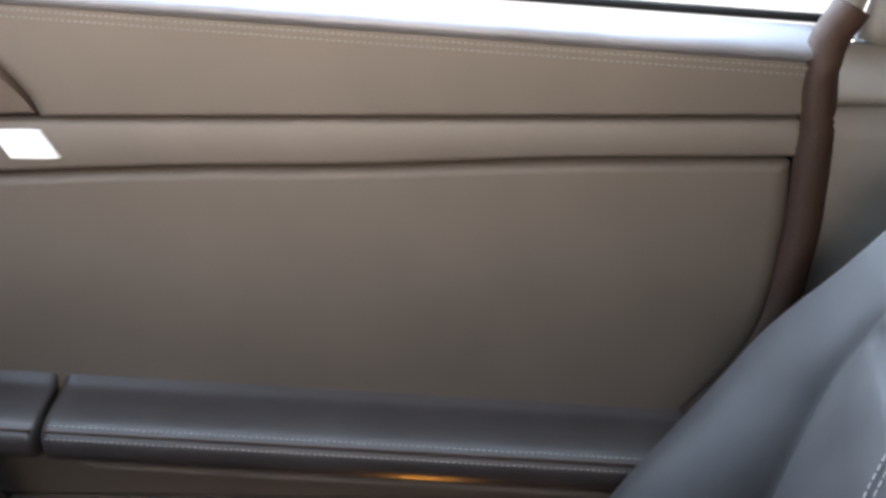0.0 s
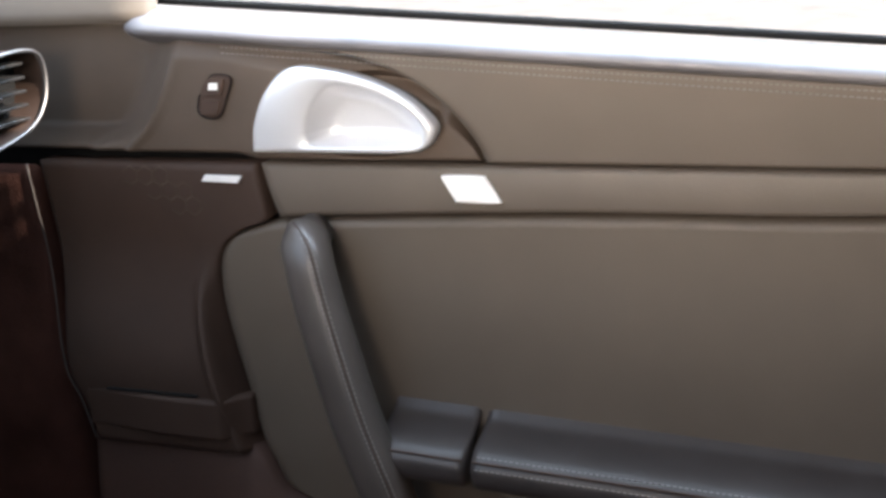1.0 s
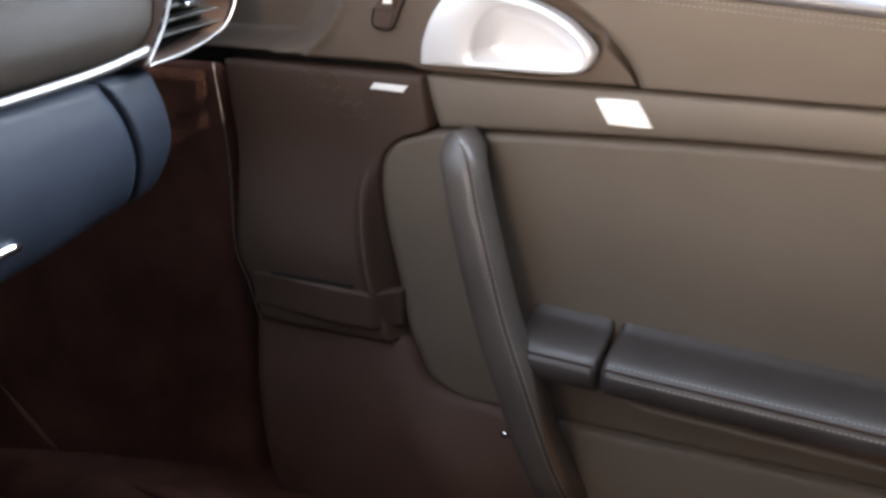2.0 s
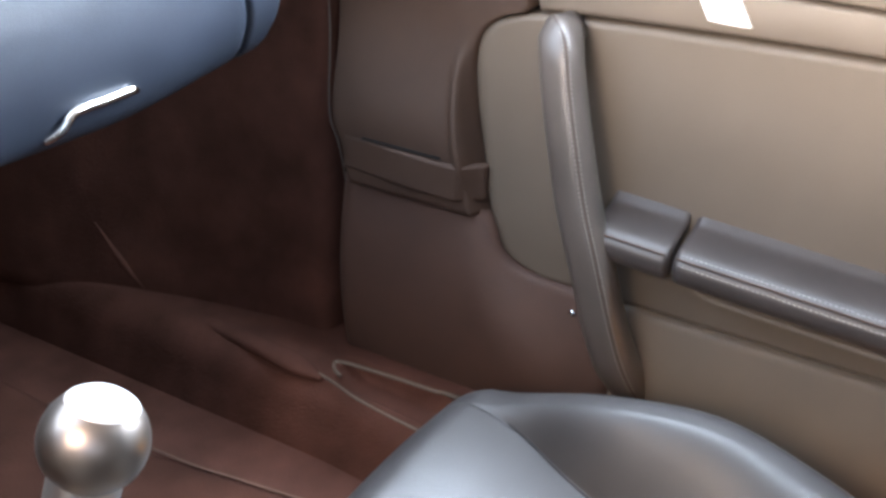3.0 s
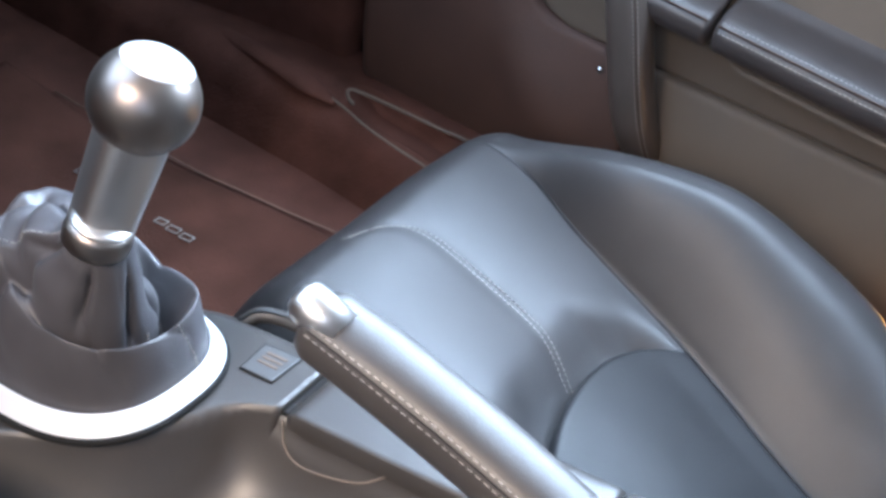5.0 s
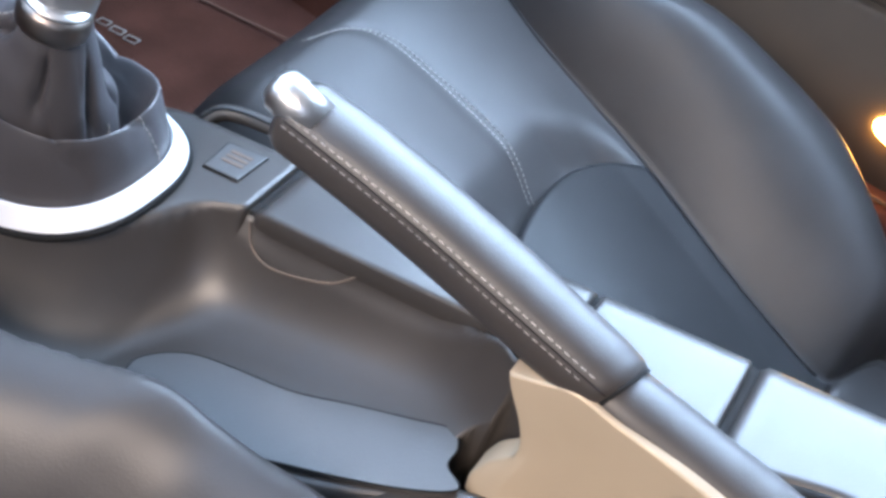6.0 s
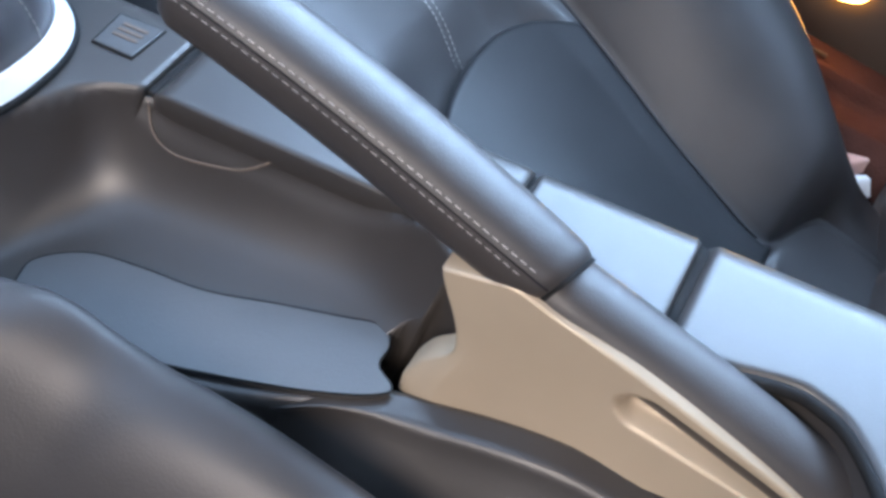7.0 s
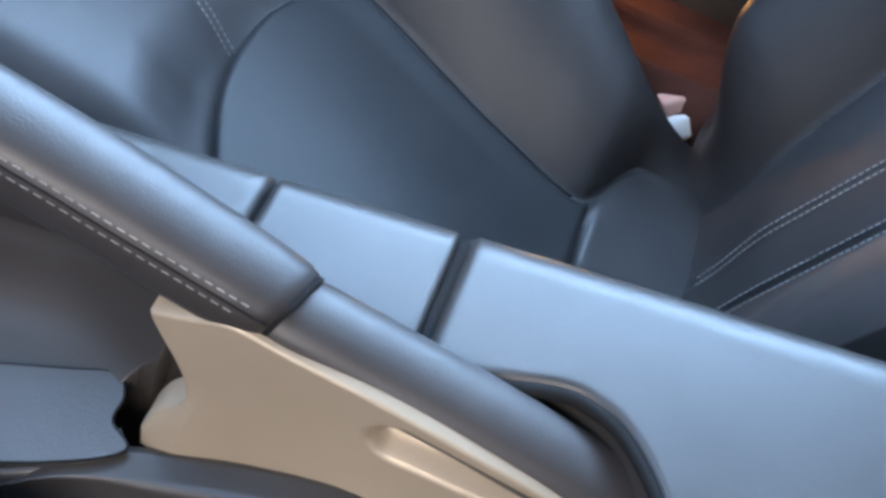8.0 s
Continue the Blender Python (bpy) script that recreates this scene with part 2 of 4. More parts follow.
for side in (1, -1):
    pillar("pillar_rear", (side * 0.68, -0.92, 0.60), (side * 0.55, -0.86, 1.03), 0.09, "broad pillar behind the door with grey trim")
    pillar("pillar_front", (side * 0.64, 0.72, 0.64), (side * 0.54, -0.06, 1.02), 0.035, "slanting windscreen pillar with pale trim")


SILL = profile([(0.490, 0.0), (0.500, 0.03), (0.512, 0.062), (0.532, 0.080), (0.56, 0.082), (0.60, 0.078), (0.65, 0.074)])


def sill_fn(u, v):
    """The carpeted sill: up from the floor, over its crown, down to the door."""
    y = -1.2 + 2.0 * v
    x, z = SILL(u)
    dent = smooth(y, 0.160, 0.140) * smooth(y, -0.62, -0.55) * smooth(x, 0.528, 0.535) * smooth(x, 0.583, 0.574)
    return (x - 0.014 * smooth(y, 0.18, -0.05), y, z - 0.022 * dent)


sill = part("door_sill", patch(sill_fn, 70, 160, (0, 0, -0.03), 0.004), CARPET, None, "brown carpeted door sill with a long recess", kind="structure")
# Pale tubes paint the thin highlights along the sill and recess edges.
part("sill_edge_glint", tube(spline([(0.537, 0.235, 0.081), (0.531, 0.200, 0.0825), (0.523, 0.155, 0.083), (0.508, 0.10, 0.083), (0.498, 0.01, 0.082), (0.494, -0.1, 0.080), (0.493, -0.5, 0.079)], 60), 0.0014, 8), STRIP, sill, "thin pale line for the lit edge of the sill")
part("sill_edge_glint", tube(spline([(0.538, 0.150, 0.081), (0.545, 0.163, 0.082), (0.558, 0.166, 0.083), (0.5645, 0.12, 0.083), (0.5690, 0.05, 0.083), (0.5730, -0.02, 0.083), (0.576, -0.5, 0.083)], 60), 0.0020, 8), STRIP, sill)
crest = spline([(0.556, 0.43, 0.072), (0.546, 0.34, 0.078), (0.537, 0.26, 0.081), (0.529, 0.20, 0.081), (0.524, 0.165, 0.080)], 40)
part("sill_crest", tube(crest, np.interp(np.linspace(0, 1, 40), [0, 0.3, 0.7, 1], [0.002, 0.007, 0.010, 0.003]), 16, 1.7), CARPET, sill, "smooth worn crest at the front of the sill")
kick = part("kick_panel", patch(lambda u, v: (0.50 + 0.11 * u + (0.110 - 0.11 * u) * smooth(v, 0.2, 1.0), 0.80 - 0.578 * v, 0.05 + 0.50 * u), 30, 30, (0.03, 0, -0.02), 0.01), CARPET, None, "brown carpeted side of the footwell", kind="structure")
part("crease", tube(spline([(0.512, 0.485, 0.185), (0.521, 0.468, 0.150), (0.530, 0.452, 0.118), (0.538, 0.440, 0.098)], 24), np.interp(np.linspace(0, 1, 24), [0, 0.5, 1], [0.0008, 0.0045, 0.0008]), 10), CARPET, kick, "worn raised crease")

# ---- passenger door ----
door = thing("passenger_door", "closed car door with grey-brown leather panels and silver opener", "car door")
rear_y = curve([(0.05, -0.60), (0.20, -0.64), (0.30, -0.680), (0.332, -0.704), (0.377, -0.740), (0.455, -0.756), (0.52, -0.757), (0.60, -0.764), (0.70, -0.775)])
front_y = curve([(0.236, -0.06), (0.242, -0.032), (0.254, -0.006), (0.278, 0.006), (0.30, 0.016), (0.348, 0.027), (0.40, 0.040), (0.44, 0.046), (0.471, 0.042), (0.491, 0.019), (0.4985, -0.006)])
low_line = curve([(0.02, 0.4905), (-0.009, 0.4995), (-0.058, 0.503), (-0.19, 0.509), (-0.30, 0.5125), (-0.436, 0.514), (-0.59, 0.519), (-0.78, 0.520)])
belt_z = lambda y: 0.649 + 0.0768 * y
door_x = curve([(0.0, 0.60), (0.20, 0.604), (0.25, 0.605), (0.30, 0.606), (0.36, 0.610), (0.42, 0.614), (0.47, 0.618), (0.52, 0.619), (0.60, 0.618), (0.70, 0.616)])
part("backing", patch(lambda u, v: (0.655, 0.42 - 1.19 * v * (1 + 0.0 * u), 0.06 + u * (belt_z(0.42 - 1.19 * v) - 0.07)), 30, 30, (0.04, 0, 0), 0.004), BLACK, door)


def lower_fn(u, v):
    z = 0.236 + (low_line(-0.1) - 0.003 - 0.236) * u
    ya, yb = front_y(min(z, 0.498)), rear_y(z) + 0.004
    for _ in range(3):
        ya = front_y(min(z + (low_line(ya) - low_line(-0.1)) * u**3, 0.498))
    y = ya + (yb - ya) * v
    z = z + (low_line(y) - low_line(-0.1)) * u**3
    return (door_x(z), y, z)


part("lower_panel", patch(lower_fn, 60, 90, (0.03, 0, 0), 0.004), DOORSKIN, door, "grey-brown leather inset panel")


def strip_fn(u, v):
    y = -0.0025 - 0.013 * (1 - u) + (-0.757 + 0.0025) * v
    a, b = low_line(y) + 0.0016, 0.5485
    return (0.6195 - 0.002 * math.sin(math.pi * u), y, a + (b - a) * u)


part("trim_strip", patch(strip_fn, 14, 80, (0.02, 0, 0), 0.0025), STRIP, door, "grey-brown leather strip")
arch = curve([(0.03, 0.665), (-0.013, 0.655), (-0.064, 0.643), (-0.109, 0.632), (-0.143, 0.616), (-0.171, 0.593), (-0.190, 0.569), (-0.198, 0.552)])
arch_line = spline([(0.10, 0.676), (0.03, 0.664), (-0.013, 0.6555), (-0.064, 0.644), (-0.109, 0.632), (-0.143, 0.616), (-0.171, 0.593), (-0.190, 0.569), (-0.198, 0.5515)], 120)


arch_u = np.clip((arch_line[:, 1] - 0.552) / (belt_z(arch_line[:, 0]) - 0.552), 0, 1)


def upper_fn(u, v):
    """Between the arch and the rear end, from the strip to the belt roll."""
    ya = float(np.interp(u, arch_u[::-1], arch_line[::-1, 0])) - 0.0022
    y = ya + (-0.765 - ya) * v
    return (0.6185 - 0.004 * u, y, 0.552 + (belt_z(y) - 0.552) * u)


part("upper_panel", patch(upper_fn, 50, 70, (0.02, 0, 0), 0.003), DOORSKIN, door, "grey-brown leather upper panel")


BELT = profile([(0.618, -0.001), (0.611, 0.003), (0.6105, 0.008), (0.618, 0.014), (0.636, 0.0195), (0.660, 0.0215)])


def belt_fn(u, v):
    """The padded roll along the window."""
    y = 0.115 - 0.885 * v
    x, z = BELT(u)
    return (x + 0.012 * smooth(v, 0.03, 0.0) ** 2, y, belt_z(y) + z)


part("belt_roll", patch(belt_fn, 30, 70, (0.01, 0, -0.004), 0.002), ROLL, door, "smooth grey padded roll along the window")
for dz in (-0.0035, -0.0085):
    part("stitching", stitches([(0.6135, y, belt_z(y) + dz) for y in np.linspace(0.02, -0.76, 60)]), THREAD, door)
part("window_seal", tube([(0.662, y, belt_z(y) + 0.026) for y in np.linspace(0.20, -0.79, 30)], 0.0035, 8), BLACK, door, "black rubber window seal")


crease_y = curve([(0.53, 0.150), (0.563, 0.1165), (0.577, 0.101), (0.602, 0.083), (0.642, 0.0635), (0.68, 0.048)])


def opener_fn(u, v):
    """Dark panel in front of the arch, down to the strip, with a scoop towards the mirror."""
    y = 0.30 - 0.496 * v
    top = arch(y) - 0.003 if y < 0.03 else 0.661 + 0.045 * (y - 0.03)
    low = 0.5535 + 0.005 * smooth(y, -0.01, 0.02)
    z = low + (top - low) * u
    dish = smooth(((y + 0.103) / 0.060) ** 2 + ((z - 0.590) / 0.032) ** 2, 1.3, 0.7)
    ahead = y - crease_y(z)
    scoop = 0.040 * smooth(ahead, -0.003, 0.055) ** 0.75 - 0.0035 * math.exp(-((ahead / 0.005) ** 2))
    ledge = 0.030 * smooth(z, low + 0.020, low) * smooth(ahead, 0.0, 0.04)
    return (0.614 + 0.006 * smooth(y, -0.073, -0.196) + 0.012 * smooth(u, 0.75, 1.0) * smooth(ahead, 0.02, -0.01) + 0.020 * dish + scoop - ledge, y, z)


opener_panel = part("opener_panel", patch(opener_fn, 50, 170, (0.02, 0, 0), 0.003), PANEL, door, "dark moulded panel round the opener")
OPENER_RIM = spline([(-0.003, 0.562), (-0.006, 0.584), (-0.019, 0.611), (-0.042, 0.630), (-0.078, 0.6275), (-0.112, 0.619), (-0.141, 0.605), (-0.160, 0.588), (-0.163, 0.578), (-0.155, 0.566), (-0.135, 0.5615), (-0.086, 0.561), (-0.044, 0.5612), (-0.008, 0.5610), (-0.003, 0.562)], 97)[:-1]
CUP_RIM = spline([(-0.053, 0.576), (-0.0565, 0.592), (-0.066, 0.607), (-0.081, 0.6155), (-0.112, 0.6115), (-0.138, 0.599), (-0.151, 0.585), (-0.153, 0.575), (-0.145, 0.568), (-0.110, 0.567), (-0.075, 0.567), (-0.057, 0.568), (-0.053, 0.576)], 97)[:-1]


def shell(levels):
    """Rings of (y, z) pairs at depths x joined into one skin, the last one closed."""
    n = len(levels[0][0])
    verts = [(x, y, z) for ring, x in levels for y, z in ring]
    return mesh(verts, grid_faces(len(levels), n, True) + [tuple((len(levels) - 1) * n + j for j in range(n))])


def between(a, b, f):
    return a + (b - a) * f


mid = CUP_RIM.mean(0)
bowl = [(between(CUP_RIM, mid, f), 0.606 + 0.017 * math.sin(math.pi / 2 * min(1, f / 0.55)) ** 0.9) for f in (0.0, 0.03, 0.07, 0.12, 0.2, 0.3, 0.42, 0.55, 0.75, 0.95)]
opener = part("opener", shell([(OPENER_RIM, 0.620), (OPENER_RIM, 0.609), (between(OPENER_RIM, CUP_RIM, 0.06), 0.6068), (between(OPENER_RIM, CUP_RIM, 0.15), 0.6055), (between(OPENER_RIM, CUP_RIM, 0.5), 0.6035), (between(OPENER_RIM, CUP_RIM, 0.93), 0.6045)] + bowl), SILVER, door, "satin silver door opener with a deep cup")
sw = spline([(0.044, 0.606), (0.046, 0.594), (0.038, 0.5885), (0.026, 0.590), (0.018, 0.606), (0.012, 0.620), (0.018, 0.6245), (0.030, 0.624), (0.036, 0.616), (0.044, 0.606)], 37)[:-1]
switch = part("window_switch", plate(sw, lambda a, b, h: (0.6115 + h, a, b), 0.006), DARK, door, "black window switch in a rounded bezel")
part("bezel", tube([(0.6112, a, b) for a, b in sw] + [(0.6112, *sw[0])], 0.0006, 6), BLACK, switch, "thin black bezel")
key = part("upper_key", plate(spline([(0.036, 0.6195), (0.0335, 0.6215), (0.0205, 0.6215), (0.0185, 0.6195), (0.0225, 0.6095), (0.025, 0.6075), (0.0395, 0.6075), (0.041, 0.6095), (0.036, 0.6195)], 33)[:-1], lambda a, b, h: (0.6090 + h, a, b), 0.003, 0.0008), DARK, switch)
part("lower_key", plate(spline([(0.041, 0.6015), (0.039, 0.6035), (0.0265, 0.6035), (0.0245, 0.6015), (0.027, 0.5935), (0.029, 0.5915), (0.0415, 0.5915), (0.0435, 0.5935), (0.041, 0.6015)], 33)[:-1], lambda a, b, h: (0.6095 + h, a, b), 0.003, 0.0008), DARK, switch)
part("window_mark", plate([(0.0245, 0.6125), (0.0330, 0.6125), (0.0315, 0.6180), (0.0240, 0.6180)], lambda a, b, h: (0.6085 + h, a, b), 0.001, 0.0003), WHITE, key, "small pale pictogram")
part("badge", plate(spline([(-0.163, 0.540), (-0.166, 0.5425), (-0.196, 0.5425), (-0.201, 0.5395), (-0.211, 0.524), (-0.209, 0.5205), (-0.178, 0.5205), (-0.173, 0.523), (-0.163, 0.540)], 41)[:-1], lambda a, b, h: (0.6145 + h, a, b), 0.006), WHITE, door, "pale lit reflector")
part("lamp_strip", plate([(0.053, 0.5335), (0.049, 0.539), (0.014, 0.5385), (0.018, 0.5325)], lambda a, b, h: (0.614 + h, a, b), 0.005, 0.001), WHITE, door, "thin pale insert strip")


door_front = curve([(0.27, 0.172), (0.33, 0.186), (0.36, 0.198), (0.435, 0.206), (0.528, 0.2166), (0.56, 0.219)])


def speaker_fn(u, v):
    """Front panel beside the strip: its rear border follows strip and lower panel."""
    z = 0.29 + 0.2585 * u
    yb = front_y(min(z, 0.498)) + 0.003 - 0.003 * smooth(z, 0.44, 0.47) if z < 0.4985 else -0.009 + (z - 0.4985) / 0.05 * 0.0065 + 0.0035
    ya = door_front(z)
    y = ya + (yb - ya) * v
    ring = math.exp(-(((y - 0.125) / 0.05) ** 2 + ((z - 0.455) / 0.055) ** 2) ** 2)
    lip = 0.008 * math.exp(-(((v - 0.925) / 0.04) ** 2)) * smooth(z, 0.46, 0.42) * smooth(z, 0.315, 0.345)
    return (0.617 - 0.030 * smooth(z, 0.48, 0.35) * smooth(v, 1.0, 0.92) + 0.004 * ring - lip, y, z)


speaker = part("speaker_panel", patch(speaker_fn, 50, 50, (0.02, 0, 0), 0.003), DARK, door, "dark panel with a round speaker grille")
marks_v, marks_f = [], []
for row, col in ((0, 0), (0, 1), (0, 2), (1, 1), (1, 2), (2, 2), (2, 3), (1, 3)):
    cy, cz = 0.124 - 0.0150 * col - 0.0075 * row, 0.537 - 0.0130 * row
    ring = [Vector((0.6163, cy + 0.0082 * math.cos(k * math.pi / 3 + 0.5), cz + 0.0082 * math.sin(k * math.pi / 3 + 0.5))) for k in range(6)]
    for k in range(5):
        p, q = ring[k], ring[k + 1]
        side = (q - p).normalized().cross(Vector((1, 0, 0))) * 0.0003
        n = len(marks_v)
        marks_v += [p - side, q - side, q + side, p + side] + [c + Vector((0.002, 0, 0)) for c in (p - side, q - side, q + side, p + side)]
        marks_f += [(n, n + 1, n + 2, n + 3), (n, n + 1, n + 5, n + 4), (n + 3, n + 2, n + 6, n + 7)]
part("scuff_marks", mesh(marks_v, marks_f, False), PANEL, speaker, "faint pale honeycomb scuff marks")
# Paler tube stands for the light caught by the door's front edge.
part("door_edge_glint", tube([(0.6035 - 0.016 * smooth(z, 0.48, 0.35), door_front(z) + 0.002, z) for z in np.linspace(0.292, 0.548, 30)], 0.0008, 8), PULL, door, "thin pale line for the lit front edge of the door")


def pocket_fn(u, v):
    y = 0.182 - 0.162 * v
    z = 0.307 - 0.002 * v + 0.037 * u
    return (0.5864 - 0.0070 * smooth(v, 0.0, 0.6) + 0.022 * smooth(v, 0.84, 1.0), y, z)


part("pocket_gap", box(0.5835, 0.60, 0.064, 0.158, 0.3442, 0.3460, 0.0006, 1), BLACK, door)
part("pocket_lid", patch(pocket_fn, 16, 50, (0.012, 0, 0.0), 0.002), DARK, door, "dark map pocket flap")


carpet_top = curve([(0.45, 0.30), (0.06, 0.30), (0.020, 0.294), (0.008, 0.276), (-0.005, 0.253), (-0.024, 0.243), (-0.05, 0.2385), (-0.10, 0.237), (-0.3, 0.236), (-0.8, 0.236)])


def bottom_fn(u, v):
    """Moulded lower part of the door."""
    y = 0.188 - 0.848 * v
    z = 0.07 + (carpet_top(y) - 0.07) * u
    bow = 0.022 * math.sin(math.pi * (0.1 + 0.8 * u)) + 0.006 * u
    swell = 0.010 * math.exp(-((y + 0.02 - 0.5 * (z - 0.2)) / 0.05) ** 2) * math.sin(math.pi * u)
    return (0.612 - bow - swell, y, z)


# One moulding in two tones: footwell shade and light under the armrest are painted.
part("lower_door_shaded", patch(lambda u, v: bottom_fn(u, 0.385 * v), 30, 40, (0.05, 0, 0), 0.004), LOWDOOR, door, "moulded lower front of the door, browner for footwell shade")
part("lower_door_lit", patch(lambda u, v: bottom_fn(u, 0.386 + 0.614 * v), 30, 40, (0.05, 0, 0), 0.002), DOORSKIN, door, "lower door below the armrest, paler for the light on it")


# armrest: a front piece and a long piece with a gap between them
ARM = profile([(0.618, 0.004), (0.608, -0.004), (0.600, -0.0105), (0.585, -0.0145), (0.567, -0.0172), (0.554, -0.0215), (0.5480, -0.028), (0.5478, -0.036), (0.551, -0.044), (0.558, -0.049), (0.59, -0.051)])


def arm_fn(y0, y1):
    def fn(u, v):
        y = y0 + (y1 - y0) * v
        zt = 0.350 + 0.0508 * (y + 0.19)
        x, dz = ARM(u)
        return (x, y, zt + dz)

    return fn


armrest = part("armrest", patch(arm_fn(-0.196, -0.69), 40, 70, (0.03, 0, 0), 0.004), ARMREST, door, "grey leather armrest with double stitching")
part("armrest_front", patch(arm_fn(-0.115, -0.190), 40, 20, (0.03, 0, 0), 0.003), ARMREST, door)
for y0, y1 in ((-0.118, -0.188), (-0.198, -0.67)):
    part("piping", tube([(0.5508, y, 0.350 + 0.0508 * (y + 0.19) - 0.0228) for y in np.linspace(y0, y1, 40)], 0.0011, 8), DARK, armrest, "dark stitched edge of the armrest")
for dz in (-0.0205, -0.0275):
    part("stitching", stitches([((0.5558 if dz > -0.025 else 0.5476), y, 0.350 + 0.0508 * (y + 0.19) + dz) for y in np.linspace(-0.20, -0.66, 60)]), THREAD, armrest)
part("armrest_shelf", patch(lambda u, v: (0.566 + 0.034 * u, -0.20 - 0.47 * v, 0.2995 - 0.0135 * smooth(v, 0.0, 0.06) * (1 - u) - 0.0239 * v), 6, 40, (0.02, 0, -0.006), 0.003), STRIP, door, "pale opening edge under the armrest")
pull_path = spline([(0.622, -0.046, 0.489), (0.592, -0.052, 0.492), (0.574, -0.061, 0.482), (0.568, -0.069, 0.452), (0.563, -0.080, 0.415), (0.556, -0.099, 0.355), (0.552, -0.120, 0.300), (0.557, -0.138, 0.240), (0.566, -0.150, 0.200), (0.586, -0.160, 0.165), (0.618, -0.168, 0.135)], 70)
pull_r = np.interp(np.linspace(0, 1, 70), [0, 0.12, 0.5, 0.8, 1], [0.016, 0.019, 0.0205, 0.021, 0.016])
pull = part("pull_handle", tube(pull_path, pull_r, 28, 0.95, (1, 0, 0), 2.8), PULL, door, "curved leather pull handle with a stitched seam")
for angle in (298, 314):
    part("stitching", stitches(on_tube(pull_path, pull_r, angle, 0.95, (1, 0, 0), 2.8)[12:62], 0.0042, 0.0027, 0.0004), THREAD, pull)
part("seam", tube(on_tube(pull_path, pull_r, 306, 0.95, (1, 0, 0), 2.8)[8:66], 0.0007, 6), DARK, pull)
part("screw", lathe([(0.0005, 0.0), (0.003, 0.0005), (0.0035, 0.003)], 12, Matrix.Translation((0.578, -0.098, 0.226)) @ Matrix.Rotation(-math.pi / 2, 4, "Y")), CHROME, door)
part("lower_lamp", lathe([(0.0005, 0.006), (0.012, 0.005), (0.017, 0.002), (0.018, -0.004)], 24, Matrix.Translation((0.586, -0.474, 0.147)) @ Matrix.Rotation(-math.pi / 2, 4, "Y") @ Matrix.Diagonal((0.8, 1.5, 1, 1))), LAMP, door, "oval lit warm courtesy lamp")
part("pane", box(0.664, 0.669, -0.80, 0.45, 0.60, 0.99, 0.001, 1), GLASS, door).visible_shadow = False
seal_line = spline([(0.618, -0.784, 0.63), (0.618, -0.768, 0.60), (0.620, -0.768, 0.55), (0.620, -0.767, 0.50), (0.620, -0.764, 0.455), (0.620, -0.750, 0.39), (0.619, -0.714, 0.34), (0.615, -0.668, 0.29), (0.612, -0.62, 0.20)], 60)
part("door_seal", tube(seal_line, 0.0138, 12, 0.9), SEAL, None, "brown rubber seal round the door opening", kind="structure")
part("quarter_panel", patch(lambda u, v: (0.630 - 0.028 * v + 0.012 * math.sin(3 * u), -0.772 - 0.38 * v, 0.0 + 0.553 * u), 20, 20, (0.03, 0, 0), 0.004), TRIM, None, "grey-brown trimmed side panel behind the door", kind="structure")
part("quarter_panel_top", patch(lambda u, v: (0.632 - 0.028 * v + 0.03 * u * u, -0.775 - 0.375 * v, 0.5565 + 0.045 * u), 12, 20, (0.03, 0, 0), 0.004), TRIM, None, "pale grey upper trim behind the door", kind="structure")
part("quarter_trim_line", tube([(0.650 - 0.012 * k, -0.785 - 0.16 * k, 0.602 - 0.012 * k) for k in np.linspace(0, 1, 12)], 0.0022, 8), CHROME, None, "thin bright trim line behind the door", kind="structure")
for dx in (0.0, 0.028):
    part("belt_post", tube(spline([(0.655, -0.785 - dx, 0.60), (0.650, -0.80 - dx, 0.66), (0.63, -0.84 - dx, 0.80), (0.57, -0.88 - dx, 1.02)], 20), 0.012, 12), TRIM, None, "pale grey post beside the side window", kind="structure")
part("sail_panel", patch(lambda u, v: (0.62 + 0.02 * u, 0.095 + 0.3 * v, 0.667 + 0.07 * u), 8, 10, (0.02, 0, 0), 0.004), STRIP, door, "pale trim behind the mirror")

# ---- dashboard ----
dash = thing("dashboard", "grey leather dashboard with glovebox, air vent and metal strip", "dashboard")


DASH = profile([(0.74, 0.66), (0.45, 0.672), (0.28, 0.668), (0.205, 0.645), (0.182, 0.610), (0.188, 0.585), (0.20, 0.575)])
GLOVE = profile([(0.185, 0.568), (0.176, 0.53), (0.175, 0.485), (0.190, 0.445), (0.225, 0.428), (0.26, 0.426)])


DASH_END_Z, DASH_END_X = (0.576, 0.604, 0.630, 0.646, 0.656), (0.458, 0.486, 0.502, 0.522, 0.595)


def dash_fn(u, v):
    """From the windscreen over the top and down the face."""
    a, b = DASH(u)
    x = -0.70 + (0.70 + float(np.interp(b, DASH_END_Z, DASH_END_X))) * v
    return (x, a, b - 0.01 * smooth(x, 0.52, 0.60))


part("dash_top", patch(dash_fn, 50, 60, (0, 0.05, -0.02), 0.006), DASHTOP, dash, "smooth dark leather dash top")
part("metal_strip", tube(spline([(0.08, 0.182, 0.572), (0.30, 0.180, 0.576), (0.40, 0.178, 0.580), (0.465, 0.178, 0.587)], 40), 0.0042, 10), SATIN, dash, "satin metal strip")


lid_end = lambda u: 0.411 + 0.023 * math.sin(min(1.0, u / 0.45) * math.pi / 2)


def glove_fn(u, v):
    x = 0.10 + (lid_end(u) - 0.10) * v
    a, b = GLOVE(u)
    return (x, a, b + 0.035 * u * smooth(x, 0.27, 0.50))


